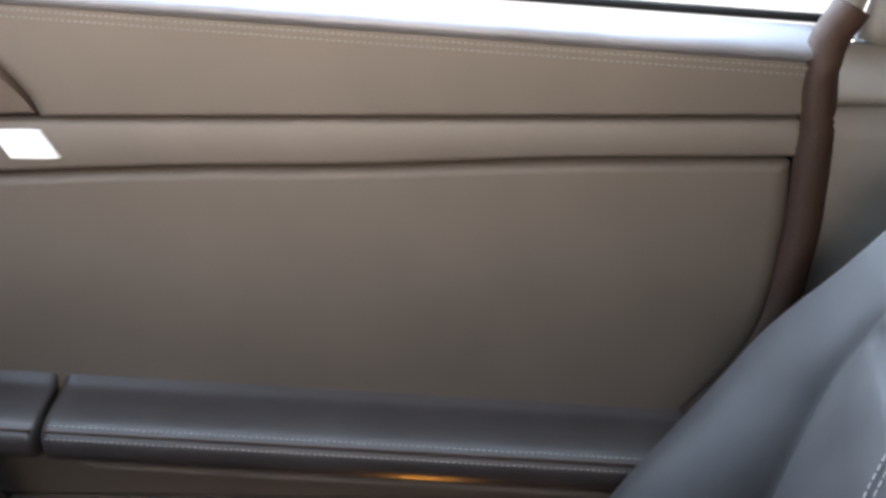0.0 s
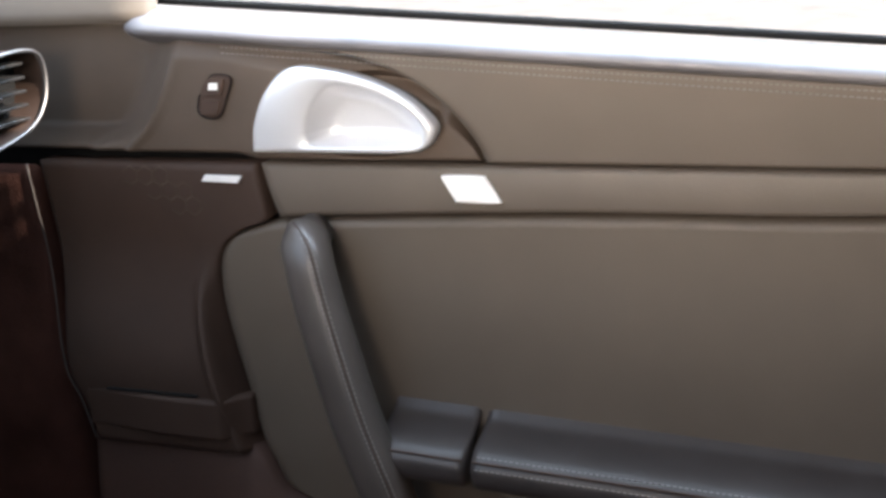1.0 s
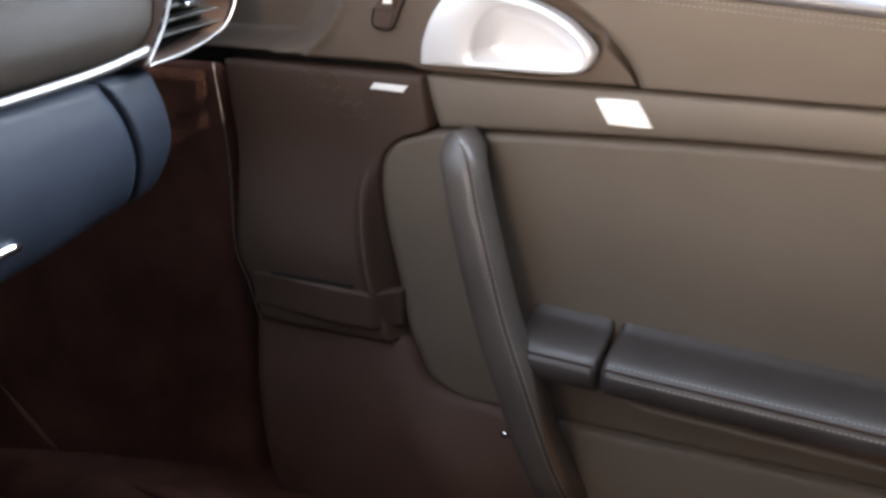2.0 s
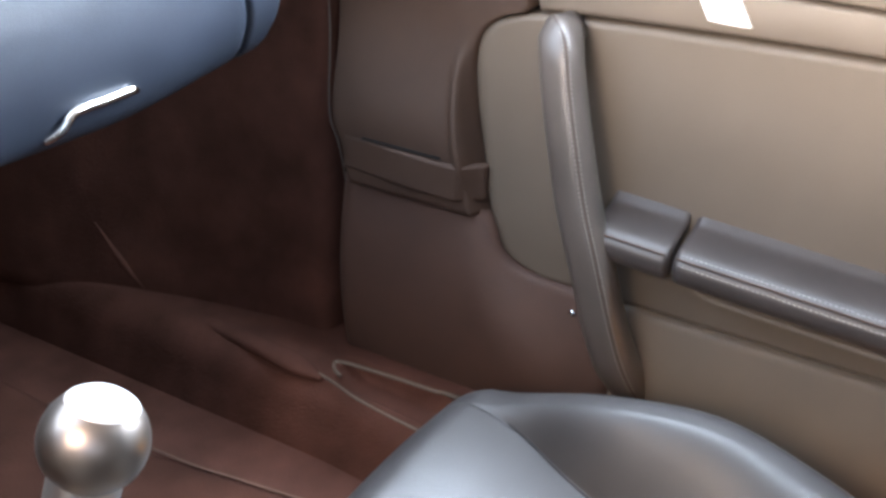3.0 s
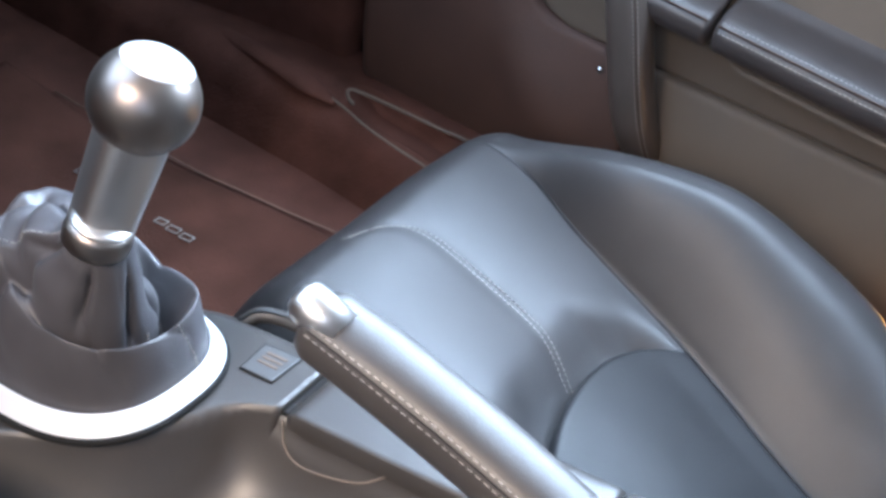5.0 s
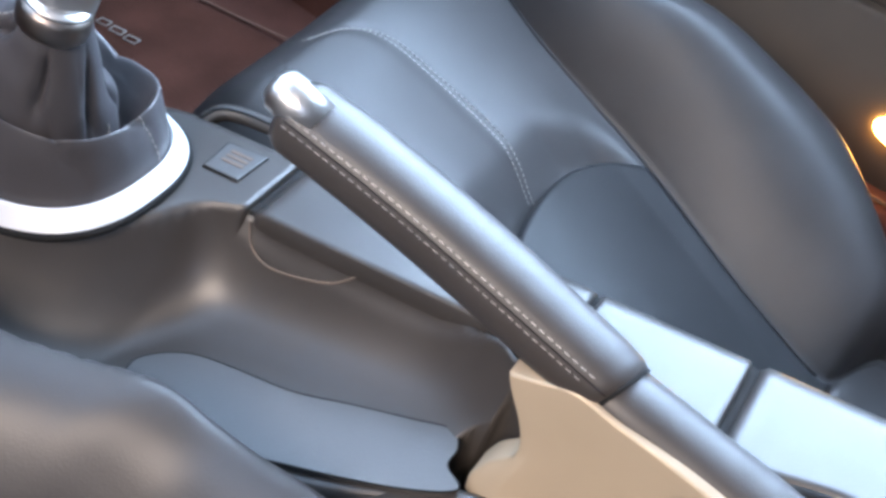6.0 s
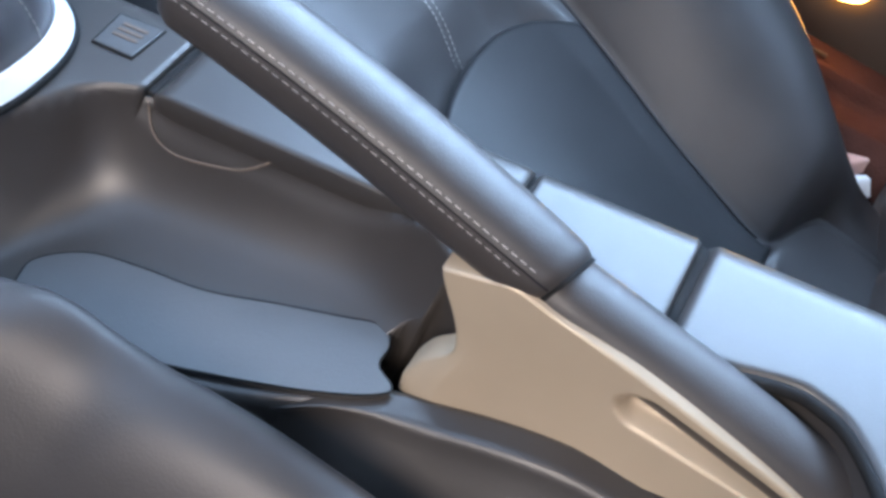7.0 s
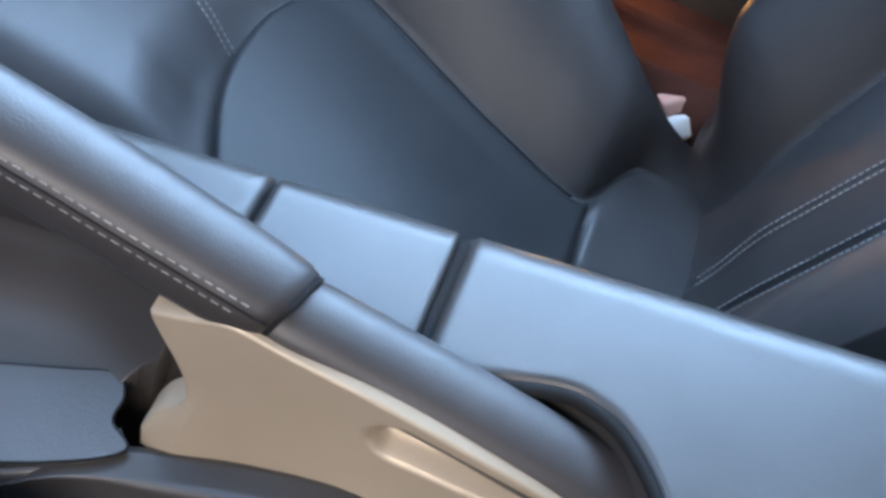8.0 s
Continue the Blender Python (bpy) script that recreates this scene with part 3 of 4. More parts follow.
glovebox = part("glovebox_lid", patch(glove_fn, 30, 30, (0, 0.05, 0.0), 0.004), GLOVEBOX, dash, "grey leather glovebox lid")
part("glovebox_handle", tube(spline([(0.212, 0.188, 0.450), (0.221, 0.178, 0.459), (0.232, 0.1755, 0.4695), (0.26, 0.1752, 0.4708), (0.295, 0.1755, 0.4715)], 24), 0.0042, 10), CHROME, glovebox, "chrome handle bar")


def dash_end_fn(u, v):
    xl = lid_end(u) + 0.0042
    x = xl + (0.503 - 0.045 * smooth(u, 0.3, 0.8) - xl) * v
    a, b = GLOVE(u)
    return (x, a + 0.05 * smooth(v, 0.5, 1.0) ** 2, b + 0.035 * u * smooth(x, 0.27, 0.50))


part("dash_end", patch(dash_end_fn, 30, 24, (0, 0.05, 0.0), 0.004), GLOVEBOX, dash)
part("dash_underside", box(-0.65, 0.42, 0.262, 0.78, 0.436, 0.450), DARK, dash, "dark underside")
vent_c = Vector((0.530, 0.176, 0.612))
vent_o = spline([(-0.078, -0.036), (-0.050, -0.008), (-0.034, 0.018), (-0.016, 0.034), (0.025, 0.040), (0.058, 0.036), (0.067, 0.018), (0.060, -0.006), (0.036, -0.024), (-0.02, -0.034), (-0.078, -0.036)], 61)[:-1]
vm = Matrix.Translation(vent_c) @ Matrix.Rotation(radians(4), 4, "Z")
vent = part("air_vent", mesh([vm @ Vector((a, 0.03, b)) for a, b in vent_o] + [vm @ Vector((a * 0.5, 0.045, b * 0.5)) for a, b in vent_o], grid_faces(2, 60, True) + [tuple(60 + j for j in range(60))]), BLACK, dash, "round-cornered air vent with a chrome rim")
part("rim", tube([vm @ Vector((a, 0.0, b)) for a, b in vent_o] + [vm @ Vector((*vent_o[0][:1], 0.0, vent_o[0][1]))], 0.0017, 8, 1.0, (0, 1, 0)), SATIN, vent, "chrome vent rim")
part("surround", mesh([vm @ Vector((a * f, d, b * f)) for f, d in ((1.0, 0.004), (1.0, 0.03)) for a, b in vent_o], grid_faces(2, 60, True)), DARK, vent)
for k in range(5):
    part("slat", box(-0.052 + 0.009 * k, 0.05, 0.008, 0.024, -0.019 + 0.0115 * k, -0.0165 + 0.0115 * k, 0.0008, 1), CONSOLE, vent).matrix_world = vm
part("tab", box(-0.012, 0.006, 0.0, 0.012, 0.002, 0.008, 0.002), CHROME, vent).matrix_world = vm
stack = thing("centre_stack", "grey leather side of the centre stack with stitching", "car console")
part("side", patch(lambda u, v: (0.080 + 0.010 * math.sin(math.pi * u), 0.092 + 0.10 * v + 0.058 * (1 - u), 0.20 + 0.40 * u), 24, 10, (-0.2, 0.02, 0), 0.008), SEAT, stack)
part("stitching", stitches([(0.0812 + 0.010 * math.sin(math.pi * u), 0.104 + 0.058 * (1 - u), 0.20 + 0.40 * u) for u in np.linspace(0.05, 0.95, 30)]), THREAD, stack)

# ---- floor mat ----
mat_thing = thing("floor_mat", "reddish brown carpet mat with worn pale lettering", "floor mat")
part("carpet", patch(lambda u, v: (0.07 + (0.316 + 0.040 * smooth(v, 0.75, 0.05)) * u, -0.02 + 0.55 * v, 0.008 + 0.012 * smooth(v, 0.7, 1.0)), 24, 30, (0, 0, -0.007), 0.004), MAT, mat_thing)
part("edging", tube(spline([(0.430, -0.02, 0.008), (0.4255, 0.067, 0.008), (0.4165, 0.12, 0.008), (0.4065, 0.19, 0.008), (0.396, 0.262, 0.009), (0.386, 0.45, 0.014)], 40), 0.0013, 8), EDGING, mat_thing, "thin brown edging")
for k, (a, b) in enumerate(((0.1665, 0.1790), (0.1840, 0.1970), (0.2020, 0.2130), (0.3100, 0.3270))):
    part("lettering", tube([(0.314, a, 0.0100), (0.312, b, 0.0100), (0.304, b, 0.0100), (0.306, a, 0.0100), (0.314, a, 0.0100)], 0.0008, 6), THREAD, mat_thing, "worn pale bar")

# ---- centre console ----
console = thing("centre_console", "grey moulded centre console with tray and lids", "car console")
top_z = lambda y: 0.2895 - 0.20 * (y + 0.19)
tray_z = lambda y: 0.240 - 0.29 * (min(y, -0.17) + 0.20)
left_x = curve([(0.20, -0.125), (-0.10, -0.122), (-0.20, -0.116), (-0.295, -0.100), (-0.357, -0.076), (-0.42, -0.067), (-0.50, -0.064), (-0.80, -0.064)])
ledge = spline([(-0.128, -0.045), (-0.108, -0.062), (-0.088, -0.095), (-0.063, -0.131), (-0.036, -0.152), (-0.014, -0.166), (-0.002, -0.190), (0.0, -0.24), (0.0, -0.30), (-0.006, -0.330), (-0.017, -0.350), (-0.028, -0.372), (-0.034, -0.41)], 560)
front_edge = curve([(-0.128, -0.045), (-0.108, -0.062), (-0.088, -0.095), (-0.063, -0.131), (-0.036, -0.152), (-0.014, -0.166), (0.0, -0.195)])


LX, LY = ledge[:, 0], ledge[:, 1]
LS = np.hypot(np.gradient(LX), np.gradient(LY))


def console_z(x, y, xl):
    top = top_z(min(y, 0.0)) - 1.1 * max(0.0, y)
    top -= 0.006 * smooth(y, -0.1864, -0.1868) * smooth(x, -0.010, -0.003)
    edge = 0.050 - x
    top -= 0.012 * (1 - math.sqrt(max(0.0, 1 - max(0.0, 1 - edge / 0.012) ** 2)))
    z = top
    if x < 0.0 and y < front_edge(x):
        d = (float(np.sum(((LX - x) ** 2 + (LY - y) ** 2 + 1e-8) ** -2 * LS)) / 1.5708) ** (-1 / 3)
        low = tray_z(y) - 0.004 - 0.07 * smooth(y, -0.3522, -0.3560)
        z = low + (top - low) * max(0.0, 1 - d / 0.054) ** (2.6 + 0.8 * smooth(y, -0.16, -0.25))
    z -= 0.035 * smooth(math.hypot(x + 0.047, y + 0.3535), 0.0118, 0.0106)
    near = x - xl
    if near < 0.006:
        z -= 0.006 * (1 - math.sqrt(max(0.0, 1 - (1 - near / 0.006) ** 2)))
    return z


NX, NY = 100, 184
verts = []
for y in sorted([*np.linspace(0.14, -0.352, NY - 58), *np.linspace(-0.3523, -0.4050, 24), -0.1862, -0.1866, -0.1868, -0.1880, *np.linspace(-0.3275, -0.3517, 30)], reverse=True):
    xl = left_x(y)
    row = [(xl - 0.05, y, 0.0), (xl - 0.012, y, console_z(xl, y, xl) - 0.05)]
    xr = 0.0499 - 0.032 * smooth(y, -0.115, -0.015)
    row += [(x, y, console_z(x + 0.0499 - xr if x > xr - 0.012 else x, y, xl)) for x in np.linspace(xl, xr, NX)]
    row += [(xr + 0.002, y, console_z(0.0499, y, xl) - 0.05), (xr + 0.005, y, 0.0)]
    verts += row
part("body", mesh(verts, grid_faces(NY, NX + 4)), CONSOLE, console, "soft grey moulded body with a scooped side")


def rail_fn(u, v):
    """The low rail on the driver's side, from its crown down to the floor."""
    y = -0.318 - 0.482 * v
    xl = left_x(y) - 0.0006
    k = smooth(y, -0.34, -0.40)
    z = (tray_z(y) - 0.0036) * (1 - k) + (0.2838 + 0.022 * smooth(y, -0.35, -0.44)) * k - 0.005 * smooth(y, -0.336, -0.318)
    a = u * 3
    if a < 1:
        return (xl + 0.010 * (1 - a), y, z)
    o = 0.006 * smooth(y, -0.318, -0.385)
    if a < 1.5:
        w = (a - 1) * math.pi
        return (xl - o * math.sin(w), y, z - 0.006 * (1 - math.cos(w)))
    s2 = (a - 1.5) / 1.5
    if s2 < 0.5:
        return (xl - o - (0.010 + 0.018 * smooth(y, -0.318, -0.37)) * s2 * 2, y, z - 0.006 - 0.030 * s2 * 2 - 0.006 * (s2 * 2) ** 2)
    return (xl - o - 0.028 - 0.017 * (s2 * 2 - 1), y, (z - 0.042) * (2 - s2 * 2))


part("side_rail", patch(rail_fn, 40, 60, (0.004, 0, -0.004), 0.001), CONSOLE, console, "low grey rail beside the lever")
part("rear_body", box(0.004, 0.0505, -0.80, -0.349, 0.0, 0.300, 0.003), CONSOLE, console)
part("slot_floor", box(-0.075, 0.004, -0.62, -0.345, 0.15, 0.20), DARK, console, "dark slot under the lever")
for y0, w, xa in ((-0.1897, 0.0028, -0.0015), (-0.3605, 0.0014, -0.010), (-0.4390, 0.0030, -0.012)):
    part("lid_gap", patch(lambda u, v: (xa + (0.0512 - xa) * u, y0 + w * (1 - 2 * v), top_z(y0) - 0.0035 - 0.010 * (1 - math.sqrt(max(0.0, 1 - max(0.0, 1 - (0.051 - (xa + (0.0512 - xa) * u)) / 0.014) ** 2)))), 20, 4, (0, 0, -0.008), 0.0005), BLACK, console, "dark joint between lids")


def lid_part(name, x0, x1, y0, y1, label=""):
    def fn(u, v):
        x = x0 + (x1 - x0) * u
        y = y0 + (y1 - y0) * v
        edge = 0.051 - x
        return (x, y, top_z(y) - 0.010 * (1 - math.sqrt(max(0.0, 1 - max(0.0, 1 - edge / 0.014) ** 2))))

    return part(name, patch(fn, 26, 30, (0, 0, -0.012), 0.002), CONSOLE, console, label)


lid_part("front_lid", -0.0035, 0.051, -0.1925, -0.3594, "grey storage lid with a finger tab")
lid_part("middle_lid", -0.010, 0.051, -0.3617, -0.4366, "smooth grey lid")


slot_x = curve([(-0.43, -0.016), (-0.455, -0.0155), (-0.489, -0.0085), (-0.503, -0.0105), (-0.515, -0.017), (-0.529, -0.034), (-0.540, -0.056), (-0.55, -0.064), (-0.65, -0.064), (-0.82, -0.064)])


def rear_fn(u, v):
    y = -0.4413 - 0.352 * v
    xl = slot_x(y)
    x = xl + (0.052 - xl) * u
    edge = 0.052 - x
    return (x, y, top_z(y) - 0.010 * (1 - math.sqrt(max(0.0, 1 - max(0.0, 1 - edge / 0.016) ** 2))))


part("rear_lid", patch(rear_fn, 30, 90, (0, 0, -0.09), 0.004), CONSOLE, console, "smooth grey rear box lid")
part("slot_rim", tube([(slot_x(y) - 0.001, y, top_z(y) - 0.0035) for y in np.linspace(-0.4435, -0.545, 60)], 0.0028, 8), BLACK, console, "raised rim of the lever slot")
tab = [(x - 0.0006, y, console_z(x, y, -0.12) + 0.0012) for x, y in spline([(-0.0030, -0.1900), (-0.0085, -0.1965), (-0.0108, -0.2075), (-0.0100, -0.2250), (-0.0075, -0.2430), (-0.0035, -0.2530), (-0.0015, -0.2580), (-0.0008, -0.2610)], 60)]
# Lit rim of the finger tab, drawn as a pale tube.
part("finger_tab", tube(tab, 0.0006, 6), STRIP, console, "thin pale line for the lit edge of the finger tab")
TRAY_OUT = spline([(-0.092, -0.187), (-0.078, -0.186), (-0.064, -0.204), (-0.060, -0.231), (-0.058, -0.262), (-0.050, -0.292), (-0.043, -0.320), (-0.039, -0.338), (-0.047, -0.346), (-0.058, -0.347), (-0.068, -0.357), (-0.082, -0.330), (-0.098, -0.275), (-0.104, -0.235), (-0.092, -0.187)], 81)[:-1]
part("tray_mat", plate(TRAY_OUT, lambda a, b, h: (a, b, tray_z(b) + 0.0003 - h), 0.004, 0.0006), TRAYMAT, console, "grey rubber tray insert")
part("tray_joint", tube([(a, b, tray_z(b) - 0.0001) for a, b in TRAY_OUT], 0.0006, 6), BLACK, console)
lip = spline([(0.046, -0.118, 0.270), (0.053, -0.124, 0.276), (0.058, -0.135, 0.278), (0.060, -0.150, 0.280), (0.060, -0.185, 0.286)], 30)
part("side_lip", tube(lip, 0.0050, 12), CONSOLE, console, "rounded lip on the seat side")
part("lip_joint", tube(lip + np.array((-0.0025, 0.0, 0.0046)), 0.0007, 6), BLACK, console)
LABEL = [(0.033, -0.146), (0.034, -0.171), (0.010, -0.170), (0.010, -0.148)]
sign = part("label_plate", plate(LABEL, lambda a, b, h: (a, b, top_z(b) + 0.0016 - h), 0.003, 0.001), TRAYMAT, console, "small grey plate with unreadable print")
part("plate_joint", tube([(a, b, top_z(b) + 0.0004) for a, b in LABEL + LABEL[:1]], 0.0009, 6), BLACK, sign)
for k in range(3):
    part("print_bar", plate([(0.0185 + 0.004 * k, -0.152), (0.0205 + 0.004 * k, -0.152), (0.0205 + 0.004 * k, -0.166), (0.0185 + 0.004 * k, -0.166)], lambda a, b, h: (a, b, top_z(b) + 0.0020 - h), 0.001, 0.0002), PANEL, sign)

# ---- gear lever ----
gear = thing("gear_lever", "satin metal gear knob with bright cap on a leather boot", "gear lever")
RC = np.array((-0.0285, -0.075))


def ring_at(w, grow, dz, power=2.5):
    c, s2 = math.cos(w), math.sin(w)
    x = RC[0] + (0.0585 + grow) * math.copysign(abs(c) ** (2 / power), c)
    y = RC[1] + (0.0712 + grow) * math.copysign(abs(s2) ** (2 / power), s2)
    return (x, y, top_z(y) + dz + 0.007)


RS = 72
prof = ((0.0020, -0.005), (0.0020, -0.0025), (0.0017, -0.0018), (0.0012, -0.0012), (-0.0036, 0.0070), (-0.0041, 0.0076), (-0.0056, 0.0080), (-0.0062, 0.0078), (-0.008, 0.004))
part("ring", mesh([ring_at(2 * math.pi * j / RS, g, d) for g, d in prof for j in range(RS)], grid_faces(len(prof), RS, True)), SILVER, gear, "satin silver ring round the boot")
part("ring_gap", tube([ring_at(2 * math.pi * j / RS, 0.0015, -0.005) for j in range(RS + 1)], 0.0028, 6), BLACK, gear)
COLLAR = Vector((-0.045, -0.103, 0.386))
KNOB = Vector((-0.028, -0.1145, 0.4545))
axis = (KNOB - COLLAR).normalized()
NB, MB = 90, 160
ROUND = [0, 45, 90, 135, 180, 225, 270, 315]
around = lambda w, values: float(np.interp(math.degrees(w), ROUND, values, period=360))
bv = [None] * (NB * MB)
for j in range(MB):
    w = 2 * math.pi * j / MB
    c, s2 = math.cos(w), math.sin(w)
    a = np.array(ring_at(w, -0.0072, 0.0055))
    b = np.array(COLLAR) + 0.0150 * np.array((c, s2, 0)) - np.array((0, 0, 0.004))
    top = b[2] - a[2]
    dc = around(w, [0.20, 0.18, 0.25, 0.30, 0.38, 0.40, 0.38, 0.20])
    hc = around(w, [0.044, 0.070, 0.094, 0.085, 0.050, 0.041, 0.034, 0.035])
    dv = around(w, [0.55, 0.52, 0.52, 0.54, 0.58, 0.68, 0.68, 0.62])
    hv = around(w, [0.026, 0.085, 0.098, 0.090, 0.048, 0.008, 0.003, 0.006])
    hs = around(w, [0.062, 0.094, 0.110, 0.108, 0.085, 0.062, 0.050, 0.050])
    line = spline([(0.0, 0.0), (0.22 * dc, 0.36 * hc), (0.60 * dc, 0.78 * hc), (dc, hc), (dc + 0.4 * (dv - dc), 0.58 * hc + 0.42 * hv), (dv, hv), (dv + 0.10, hv + 0.60 * (hs - hv)), (0.89, hs), (1.0, top)], NB)
    for i in range(NB):
        d, h = line[i]
        f = i / (NB - 1)
        p = a + (b - a) * np.array((d, d, 0)) + np.array((0, 0, h))
        q = Vector((p[0] * 30, p[1] * 30, p[2] * 18))
        wob = noise.noise(q) * 0.6 + noise.noise(q * 2.1 + Vector((3, 1, 7))) * 0.4
        ridge = 1 - abs(math.sin(3.0 * w + 2.0 * f + 1.6 * wob + 0.4))
        drape = math.sin(math.pi * f) ** 1.2
        tall = smooth(math.cos(w - radians(115)), -0.1, 0.8)
        p = p + np.array((0.5 * c, 0.5 * s2, 0.8)) * (0.006 * wob * drape - (0.004 + 0.005 * tall) * ridge**3 * drape)
        pinch = (1 - abs(math.sin(3 * w + 1.2 - 3.0 * f))) ** 4 * smooth(f, 0.55, 0.8) * smooth(f, 1.0, 0.9)
        p = p + np.array((c, s2, 0.0)) * (0.002 - 0.005 * pinch) * smooth(f, 0.6, 0.85) * smooth(f, 1.0, 0.93)
        bv[i * MB + j] = p
part("boot", mesh(bv, grid_faces(NB, MB, True)), BOOT, gear, "creased dark leather boot")
seam = [np.array(bv[i * MB + 58]) + np.array((-0.0004, -0.0004, 0.0006)) for i in range(40, NB - 2)]
part("stitching", stitches(seam), THREAD, gear)
seam = [np.array(bv[i * MB + 126]) + np.array((-0.0004, -0.0006, 0.0006)) for i in range(2, NB - 20)]
part("stitching", stitches(seam), THREAD, gear)
lie = Matrix.Translation(COLLAR) @ axis.to_track_quat("Z", "Y").to_matrix().to_4x4()
tilt = Matrix.Translation(Vector((-0.0045, -0.0035, 0.0))) @ lie
collar = part("collar", lathe([(0.0140, -0.007), (0.0158, -0.005), (0.0164, 0.0), (0.0162, 0.003), (0.0150, 0.0072)], 40, tilt), BALL, gear, "grey metal collar")
part("collar_face", lathe([(0.0151, 0.0070), (0.0148, 0.0080), (0.0120, 0.0096), (0.0080, 0.0101)], 40, tilt), ALU, collar, "bright bevelled face")
part("shaft", tube([tuple(COLLAR + (KNOB - COLLAR) * f) for f in np.linspace(-0.05, 1.0, 12)], np.linspace(0.0140, 0.0160, 12), 48, 1.0, (-0.35, -0.75, 0.2), 3.4), ALU, gear, "tapered satin metal shaft with flattened sides")
lie = Matrix.Translation(KNOB) @ axis.to_track_quat("Z", "Y").to_matrix().to_4x4()
part("knob", lathe([(0.0248 * math.sin(a), -0.0248 * math.cos(a)) for a in np.linspace(0.02, math.pi - 0.02, 30)], 48, lie), BALL, gear, "satin metal ball")
part("cap", lathe([(0.0152, 0.0180), (0.0166, 0.0190)] + [(0.0253 * math.sin(a), 0.0253 * math.cos(a)) for a in np.linspace(radians(41), 0.02, 14)], 48, lie), SILVER, gear, "bright silver cap of the knob")

# ---- handbrake ----
brake = thing("handbrake", "leather handbrake lever with pale stitching and metal button", "handbrake")
HX = -0.029
grip_path = spline([(HX, -0.219, 0.3935), (HX, -0.26, 0.3880), (HX, -0.31, 0.3780), (HX, -0.36, 0.3650), (HX, -0.398, 0.3545)], 60)
rad = np.interp(np.linspace(0, 1, 60), [0, 0.03, 0.2, 0.6, 0.9, 0.97, 1], [0.0148, 0.0175, 0.0180, 0.0180, 0.0173, 0.0165, 0.014])


def slanted(me):
    """The rear end of the grip is cut aslant: the driver's side is shorter."""
    for v in me.vertices:
        d = 0.26 * (-0.013 - v.co.x) * smooth(v.co.y, -0.33, -0.395)
        v.co.y += d
        v.co.z += 0.27 * d
    return me


grip = part("grip", slanted(tube(grip_path, rad, 28, 0.86, (1, 0, 0), 2.5)), GRIP, brake, "grey leather grip")
tn = np.gradient(grip_path, axis=0)
for off, seam in ((0.0108, False), (0.0088, True), (0.0068, False)):
    row = []
    for p, t, r in zip(grip_path, tn, rad):
        t = t / np.linalg.norm(t)
        up = np.cross(t, (1, 0, 0))
        up = up if up[2] > 0 else -up
        row.append(p + np.array((-r * max(0.0, 1 - abs(off / (0.86 * r)) ** 2.5) ** 0.4 - 0.0001, 0, 0)) + up * off)
    if seam:
        part("seam", tube(row[2:56], 0.0004, 6), PIPING, grip, "dark seam between the stitch rows")
    else:
        part("stitching", stitches(row[2:53], 0.0044, 0.0027, 0.00023), THREAD, grip)
lie = Matrix.Translation((HX - 0.004, -0.2245, 0.402)) @ Vector((0.0, 0.97, 0.25)).to_track_quat("Z", "Y").to_matrix().to_4x4()
part("button", lathe([(0.0100, -0.012), (0.0104, 0.004), (0.0098, 0.010), (0.0072, 0.0135), (0.0005, 0.0145)], 36, lie), ALU, brake, "round bright metal button")
part("end_ring", slanted(tube([grip_path[-1] + (grip_path[-1] - grip_path[-2]) / np.linalg.norm(grip_path[-1] - grip_path[-2]) * k for k in np.linspace(-0.0015, 0.0005, 4)], 0.0148, 28, 0.86, (1, 0, 0), 2.5)), BLACK, brake)
sleeve_path = spline([(HX, -0.380, 0.355), (HX, -0.395, 0.352), (HX + 0.001, -0.43, 0.3455), (HX + 0.001, -0.475, 0.338), (HX, -0.515, 0.330), (HX - 0.001, -0.545, 0.318), (HX - 0.002, -0.575, 0.29)], 40)
part("sleeve", tube(sleeve_path, np.interp(np.linspace(0, 1, 40), [0, 0.2, 0.7, 1], [0.0145, 0.0162, 0.0160, 0.013]), 28, 0.80, (1, 0, 0), 2.4), GRIP, brake, "smooth leather sleeve")
T_EDGE = spline([(-0.0465, -0.352, 0.3475), (-0.0465, -0.366, 0.354), (-0.0465, -0.380, 0.360), (-0.0465, -0.399, 0.3575), (-0.0465, -0.433, 0.3535), (-0.0465, -0.470, 0.347), (-0.0465, -0.507, 0.339), (-0.0465, -0.545, 0.327)], 60)
B_EDGE = spline([(-0.056, -0.364, 0.274), (-0.056, -0.380, 0.281), (-0.055, -0.394, 0.286), (-0.055, -0.412, 0.291), (-0.055, -0.430, 0.296), (-0.055, -0.450, 0.302), (-0.054, -0.475, 0.307), (-0.053, -0.512, 0.310), (-0.050, -0.552, 0.300)], 60)


def side_fn(u, v):
    k = v * 58.999
    i = int(k)
    a = T_EDGE[i] * (1 - k + i) + T_EDGE[i + 1] * (k - i)
    b = B_EDGE[i] * (1 - k + i) + B_EDGE[i + 1] * (k - i)
    p = a * (1 - u) + b * u
    neck = max(0.0, 1 - v / 0.35) ** 2 * math.sin(math.pi * min(1, u * 1.1)) ** 1.5 * 0.013
    start = -0.4335 - 0.010 * ((u - 0.30) / 0.20) ** 2
    dent = smooth(p[1], start, start - 0.005) * min(1.0, max(0.0, (u - 0.10) / 0.20)) * smooth(u, 0.47, 0.36) * smooth(p[1], -0.54, -0.51)
    lobe = smooth(u, 0.45, 0.75) * max(0.0, 1 - v / 0.30) ** 2
    return (p[0] - 0.006 * u * u * (1 - v) + 0.009 * dent + 0.007 * lobe * max(0.0, 1 - v / 0.10) - 0.003 * lobe, p[1] - neck + 0.006 * lobe, p[2])


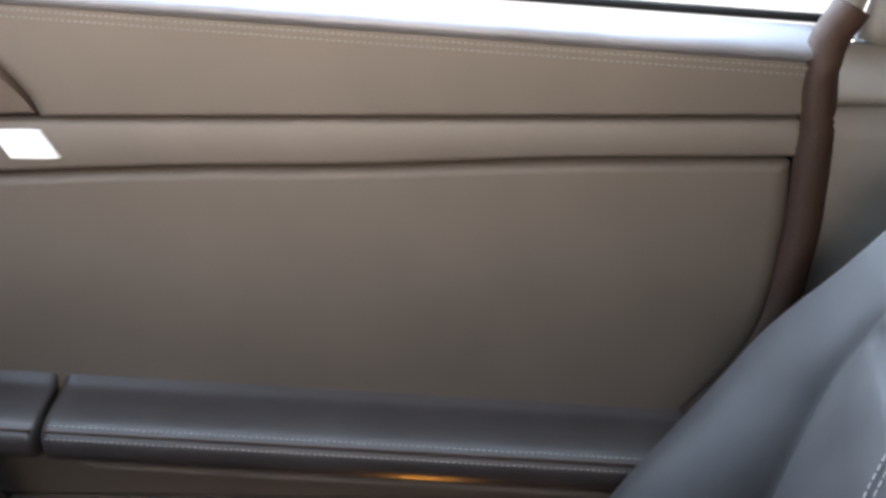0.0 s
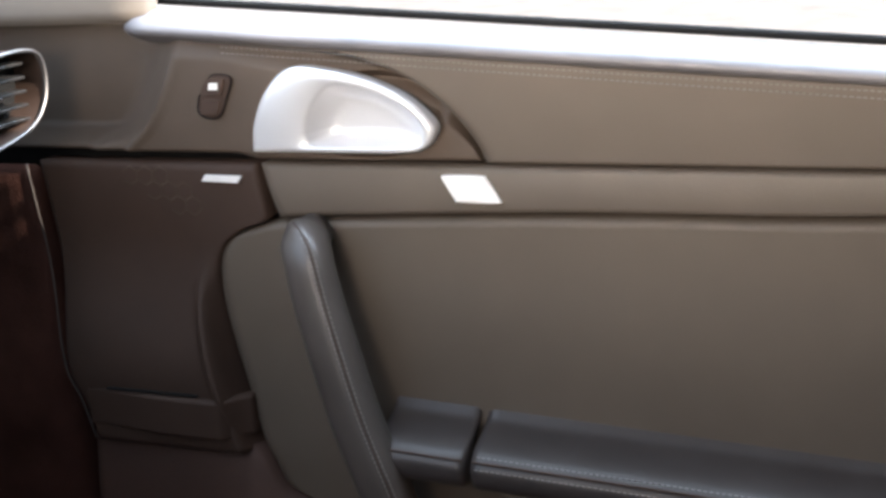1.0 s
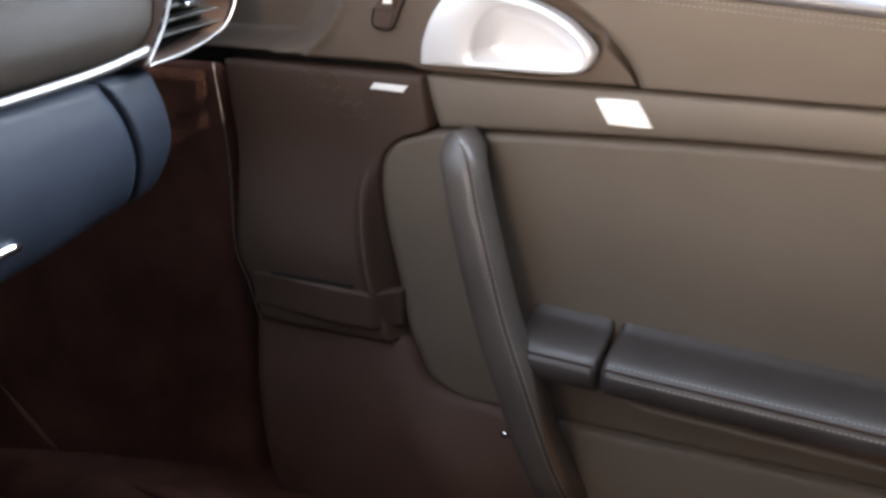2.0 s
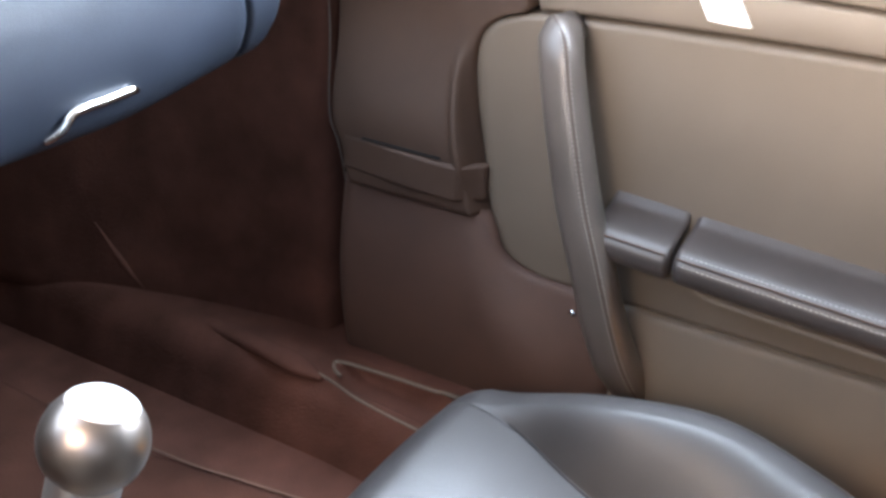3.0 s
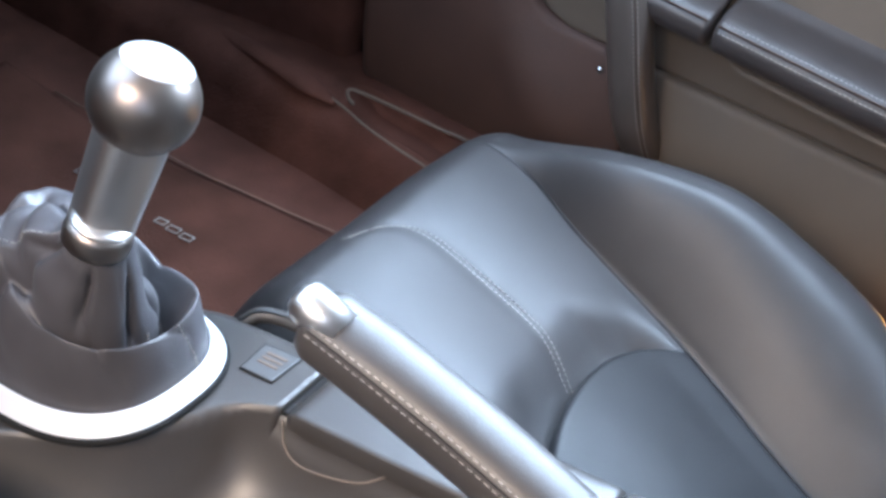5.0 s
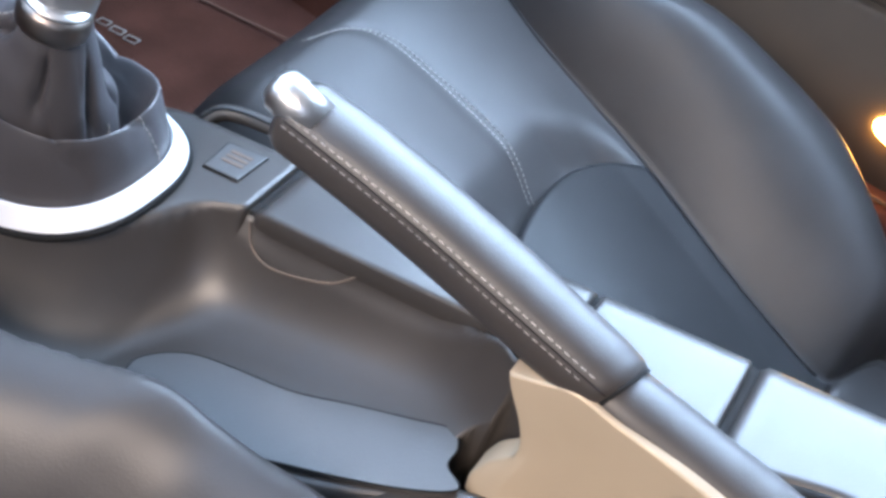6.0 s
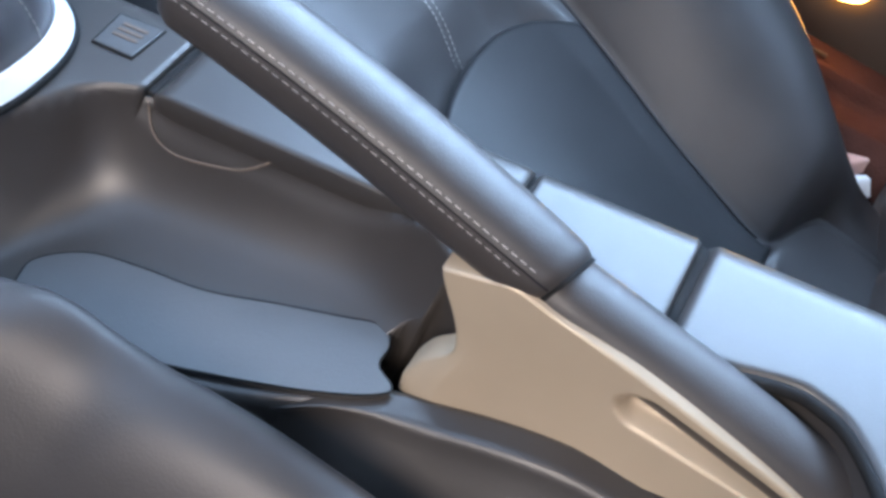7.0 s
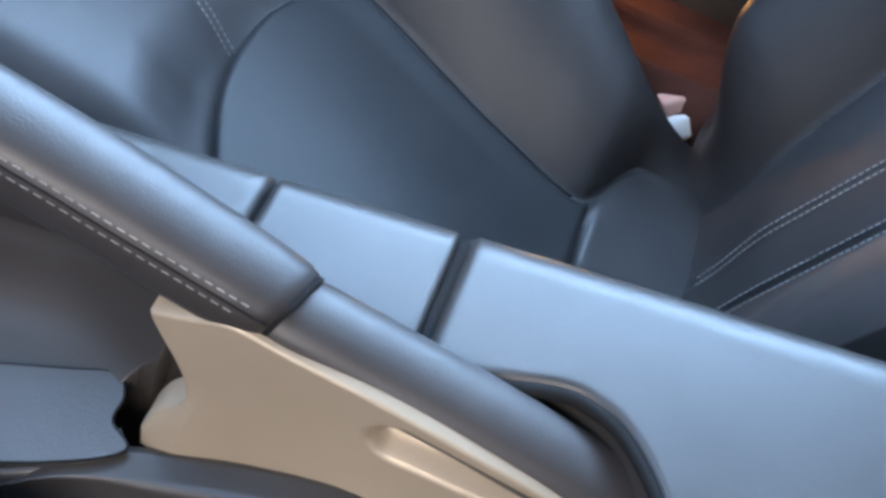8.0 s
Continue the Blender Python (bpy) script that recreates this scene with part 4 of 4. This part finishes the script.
part("side_plate", patch(side_fn, 90, 150, (0.012, 0, 0), 0.0015), BEIGE, brake, "pale champagne side plate with a long slot")


# ---- seats ----
def seat(flip, base, name, label, bolster, lift=0.0, inner=-0.235):
    """A sports seat. flip mirrors it; base is x of its own centre line; bolster gives the height of the inner side roll along y."""
    s = thing(name, label, "car seat")
    X = lambda a: base + flip * a
    slope = 0.255
    plane = lambda y: 0.197 + lift + slope * (y + 0.12)
    far_c = curve([(-0.02, 0.080), (-0.12, 0.070), (-0.19, 0.048), (-0.31, 0.022), (-0.40, -0.006), (-0.44, -0.017), (-0.505, -0.030), (-0.522, -0.012), (-0.540, 0.026), (-0.56, 0.040), (-0.65, 0.05)])
    ridge_x = curve([(-0.05, 0.085), (-0.10, 0.095), (-0.18, 0.125), (-0.28, 0.142), (-0.40, 0.142), (-0.52, 0.125), (-0.65, 0.12)])
    ridge_h = curve([(-0.02, 0.0), (-0.09, -0.001), (-0.18, 0.025), (-0.28, 0.056), (-0.36, 0.056), (-0.42, 0.050), (-0.47, 0.040), (-0.53, 0.018), (-0.58, 0.002), (-0.65, -0.004)])

    def tall(y):
        return smooth(y, -0.07, -0.22) * smooth(y, -0.590, -0.505)

    seam_x = curve([(0.0, -0.24), (-0.045, -0.160), (-0.0665, -0.108), (-0.080, -0.081), (-0.103, -0.068), (-0.15, -0.066), (-0.20, -0.067), (-0.235, -0.072), (-0.265, -0.084)])

    def cushion(x, y):
        """Height of the cushion; x from its centre line, away from the console."""
        z = plane(y)
        c, r, h = float(far_c(y)), float(ridge_x(y)), float(ridge_h(y))
        r, h = r - 0.047 * tall(y) - 0.040 * smooth(y, -0.43, -0.57), h + 0.035 * tall(y)
        if x > c:
            t = (x - c) / (r - c)
            z += h * math.sin(min(t, 1) * math.pi / 2) ** 1.1
            z -= (14 + 90 * smooth(y, -0.42, -0.52)) * max(0.0, x - r - 0.008) ** 2
            z -= 0.002 * math.exp(-(((x - c) / 0.004) ** 2))
        n = -0.072
        if x < n:
            t = (n - x + (0.024 * smooth(y, -0.245, -0.15) if lift else 0.0)) / 0.09
            z += bolster(y) * math.sin(min(t, 1.4) * math.pi / 2)
            z -= (0.12 if lift == 0 else 1.6) * max(0, t - 1.1) ** 2
        else:
            z += 0.004 * math.sin(math.pi * min(1, max(0, (x - n) / (c - n))))
        z -= 0.0016 * math.exp(-(((x - seam_x(y)) / 0.005) ** 2)) * smooth(y, -0.30, -0.26) * smooth(y, -0.055, -0.075)
        q = 0.9 * max(0.0, x + 0.03) + 0.4 * max(0.0, -0.13 - x)
        z -= 0.022 * smooth(y, -0.215 - 0.7 * q, -0.272 - q) * smooth(x, -0.23, -0.20) * smooth(x, c - 0.004, c - 0.040) * smooth(y, -0.524, -0.520)
        front = max(0.0, y + 0.125)
        z -= 1.9 * front**1.9 * (1 + 2 * max(0, front - 0.05) * 20)
        if x < c:
            z -= 0.003 * smooth(y, -0.518, -0.522)
        return z

    NU, NV = 150, 120
    v = []
    for i, y in enumerate(np.linspace(0.0, -0.650, NU)):
        c, r = far_c(y), ridge_x(y) - 0.047 * tall(y) - 0.040 * smooth(y, -0.43, -0.57)
        cols = np.concatenate([np.linspace(inner, -0.072, 30)[:-1], np.linspace(-0.072, c, 36)[:-1], np.linspace(c, r, 31)[:-1], np.linspace(r, 0.20, 26)])
        for a in cols:
            v.append((X(a), y, max(0.03, cushion(a, y))))
    cush = part("cushion", mesh(v, grid_faces(NU, NV)), SEAT, s, "smooth grey leather cushion")
    part("base", box(min(X(-0.2), X(0.19)), max(X(-0.2), X(0.19)), -0.58, -0.06, 0.004, 0.045), DARK, s, "dark seat base")

    pad_front = curve([(-0.20, -0.308), (-0.178, -0.292), (-0.147, -0.277), (-0.125, -0.270), (-0.10, -0.2665), (-0.07, -0.267), (-0.045, -0.272), (-0.015, -0.286), (0.019, -0.313)])

    def pad(u, vv):
        yf = pad_front(-0.19 + 0.206 * vv)
        y = yf + (-0.519 - yf) * u
        a = -0.19 + (float(far_c(y)) - 0.0015 + 0.19) * vv
        return (X(a), y, plane(y) + 0.004 + 0.006 * math.sin(math.pi * min(1, vv + 0.15)) * math.sin(math.pi * min(1, u + 0.1)))

    part("centre_pad", patch(pad, 60, 60, (0, 0, -0.03), 0.006), INSERT, s, "grey leather centre pad")
    for off in (0.0, 0.004):
        part("stitching", stitches([(X(seam_x(y) + off), y - off, cushion(seam_x(y) + off, y - off) + 0.0005) for y in np.linspace(-0.063, -0.262, 60)]), THREAD, cush)

    part("piping", tube([(X(far_c(y) + 0.0005), y, cushion(far_c(y), y) + 0.0006) for y in np.linspace(-0.115, -0.505, 70)], 0.0009, 8), PIPING, cush, "dark sewn seam of the side roll")

    def back(x, h):
        """Depth and height of the backrest at x across and h along it."""
        lean = math.radians(18)
        c = 0.038 + 0.05 * smooth(h, 0.0, 0.22)
        far = 0.094 * math.sin(math.pi / 2 * min(1.0, max(0.0, (x - c) / 0.065))) ** 0.8 - 9.0 * max(0.0, x - c - 0.045) ** 2
        far *= (0.15 + 0.85 * smooth(h, -0.02, 0.10)) * (1 - 0.88 * smooth(h, 0.125, 0.435))
        near = 0.075 * math.sin(math.pi / 2 * min(1.0, max(0.0, (-0.09 - x) / 0.11))) ** 1.2 - 9.0 * max(0.0, -0.205 - x) ** 2
        near *= (0.55 + 0.45 * smooth(h, 0.0, 0.2)) * (1 - 0.9 * smooth(h, 0.24, 0.50))
        d = far + near + 0.010 * math.cos((x + 0.02) * 20) * smooth(h, 0.0, 0.08) - 0.035 * smooth(h, 0.36, 0.60)
        d -= 0.0025 * (0.4 * math.exp(-(((x + 0.042) / 0.003) ** 2)) + math.exp(-(((x + 0.088) / 0.003) ** 2)) + math.exp(-(((x - c) / 0.010) ** 2))) * smooth(h, 0.43, 0.40)
        d -= 0.005 * math.exp(-(((h - 0.415) / 0.007) ** 2)) * smooth(x, c, c - 0.02)
        y = -0.612 - math.sin(lean) * h + math.cos(lean) * d
        return (y, 0.085 + lift + math.cos(lean) * h + math.sin(lean) * d)

    v = []
    for h in np.linspace(-0.03, 0.66, 110):
        w = 1 - 0.36 * smooth(h, 0.34, 0.50)
        for a in np.linspace(-0.235, 0.165, 200):
            y, z = back(a, h)
            v.append((X(a * w), y, z))
    n = len(v)
    front_faces = grid_faces(110, 200)
    v += [(x, y - 0.10, z - 0.02) for x, y, z in v]
    faces = front_faces + grid_faces(110, 200, base=n)
    rim = [i * 200 for i in range(110)] + [109 * 200 + j for j in range(1, 200)] + [i * 200 + 199 for i in range(108, -1, -1)] + [j for j in range(198, 0, -1)]
    faces += [(rim[k], rim[(k + 1) % len(rim)], n + rim[(k + 1) % len(rim)], n + rim[k]) for k in range(len(rim))]
    rest = part("backrest", mesh(v, faces), SEAT, s, "grey leather backrest with stitched side rolls")
    for off in (-0.0455, -0.0385, -0.0925, -0.0835):
        part("stitching", stitches([(X(off * (1 - 0.36 * smooth(h, 0.34, 0.50))), *[c + d for c, d in zip(back(off, h), (0.001, 0.0005))]) for h in np.linspace(0.0, 0.45, 50)], 0.0052, 0.0034, 0.00048), THREAD, rest)
    return s


seat(1, 0.342, "passenger_seat", "grey leather sports seat beside the console", lambda y: 0.012 * smooth(y, -0.06, -0.28))
seat(-1, -0.292, "driver_seat", "grey leather sports seat with a raised side roll", curve([(0.0, 0.0), (-0.04, 0.018), (-0.08, 0.039), (-0.13, 0.057), (-0.17, 0.071), (-0.21, 0.083), (-0.25, 0.101), (-0.29, 0.126), (-0.35, 0.144), (-0.45, 0.155), (-0.65, 0.16)]), 0.05, -0.1886)

# ---- end of the seat rail ----
catch = thing("seat_rail_end", "bright metal end of the seat rail by the sill", "seat rail")
# Sunlight on this metal lip is put into its white colour.
part("plate", patch(lambda u, v: (0.474 + 0.034 * v, -0.563 - 0.030 * v - 0.018 * u, 0.053 + 0.006 * v - 0.017 * u), 8, 16, (0.006, 0.004, -0.004), 0.003), WHITE, catch, "metal lip with sunlight painted in as white")
part("cover", patch(lambda u, v: (0.484 + 0.026 * v, -0.556 - 0.026 * v - 0.009 * u, 0.064 + 0.005 * v - 0.012 * u), 8, 16, (0.010, 0.006, -0.002), 0.002), ROSE, catch, "pale pinkish plastic cover")
part("foot", box(0.466, 0.504, -0.620, -0.560, 0.001, 0.028, 0.006), DARK, catch, "dark rail block")
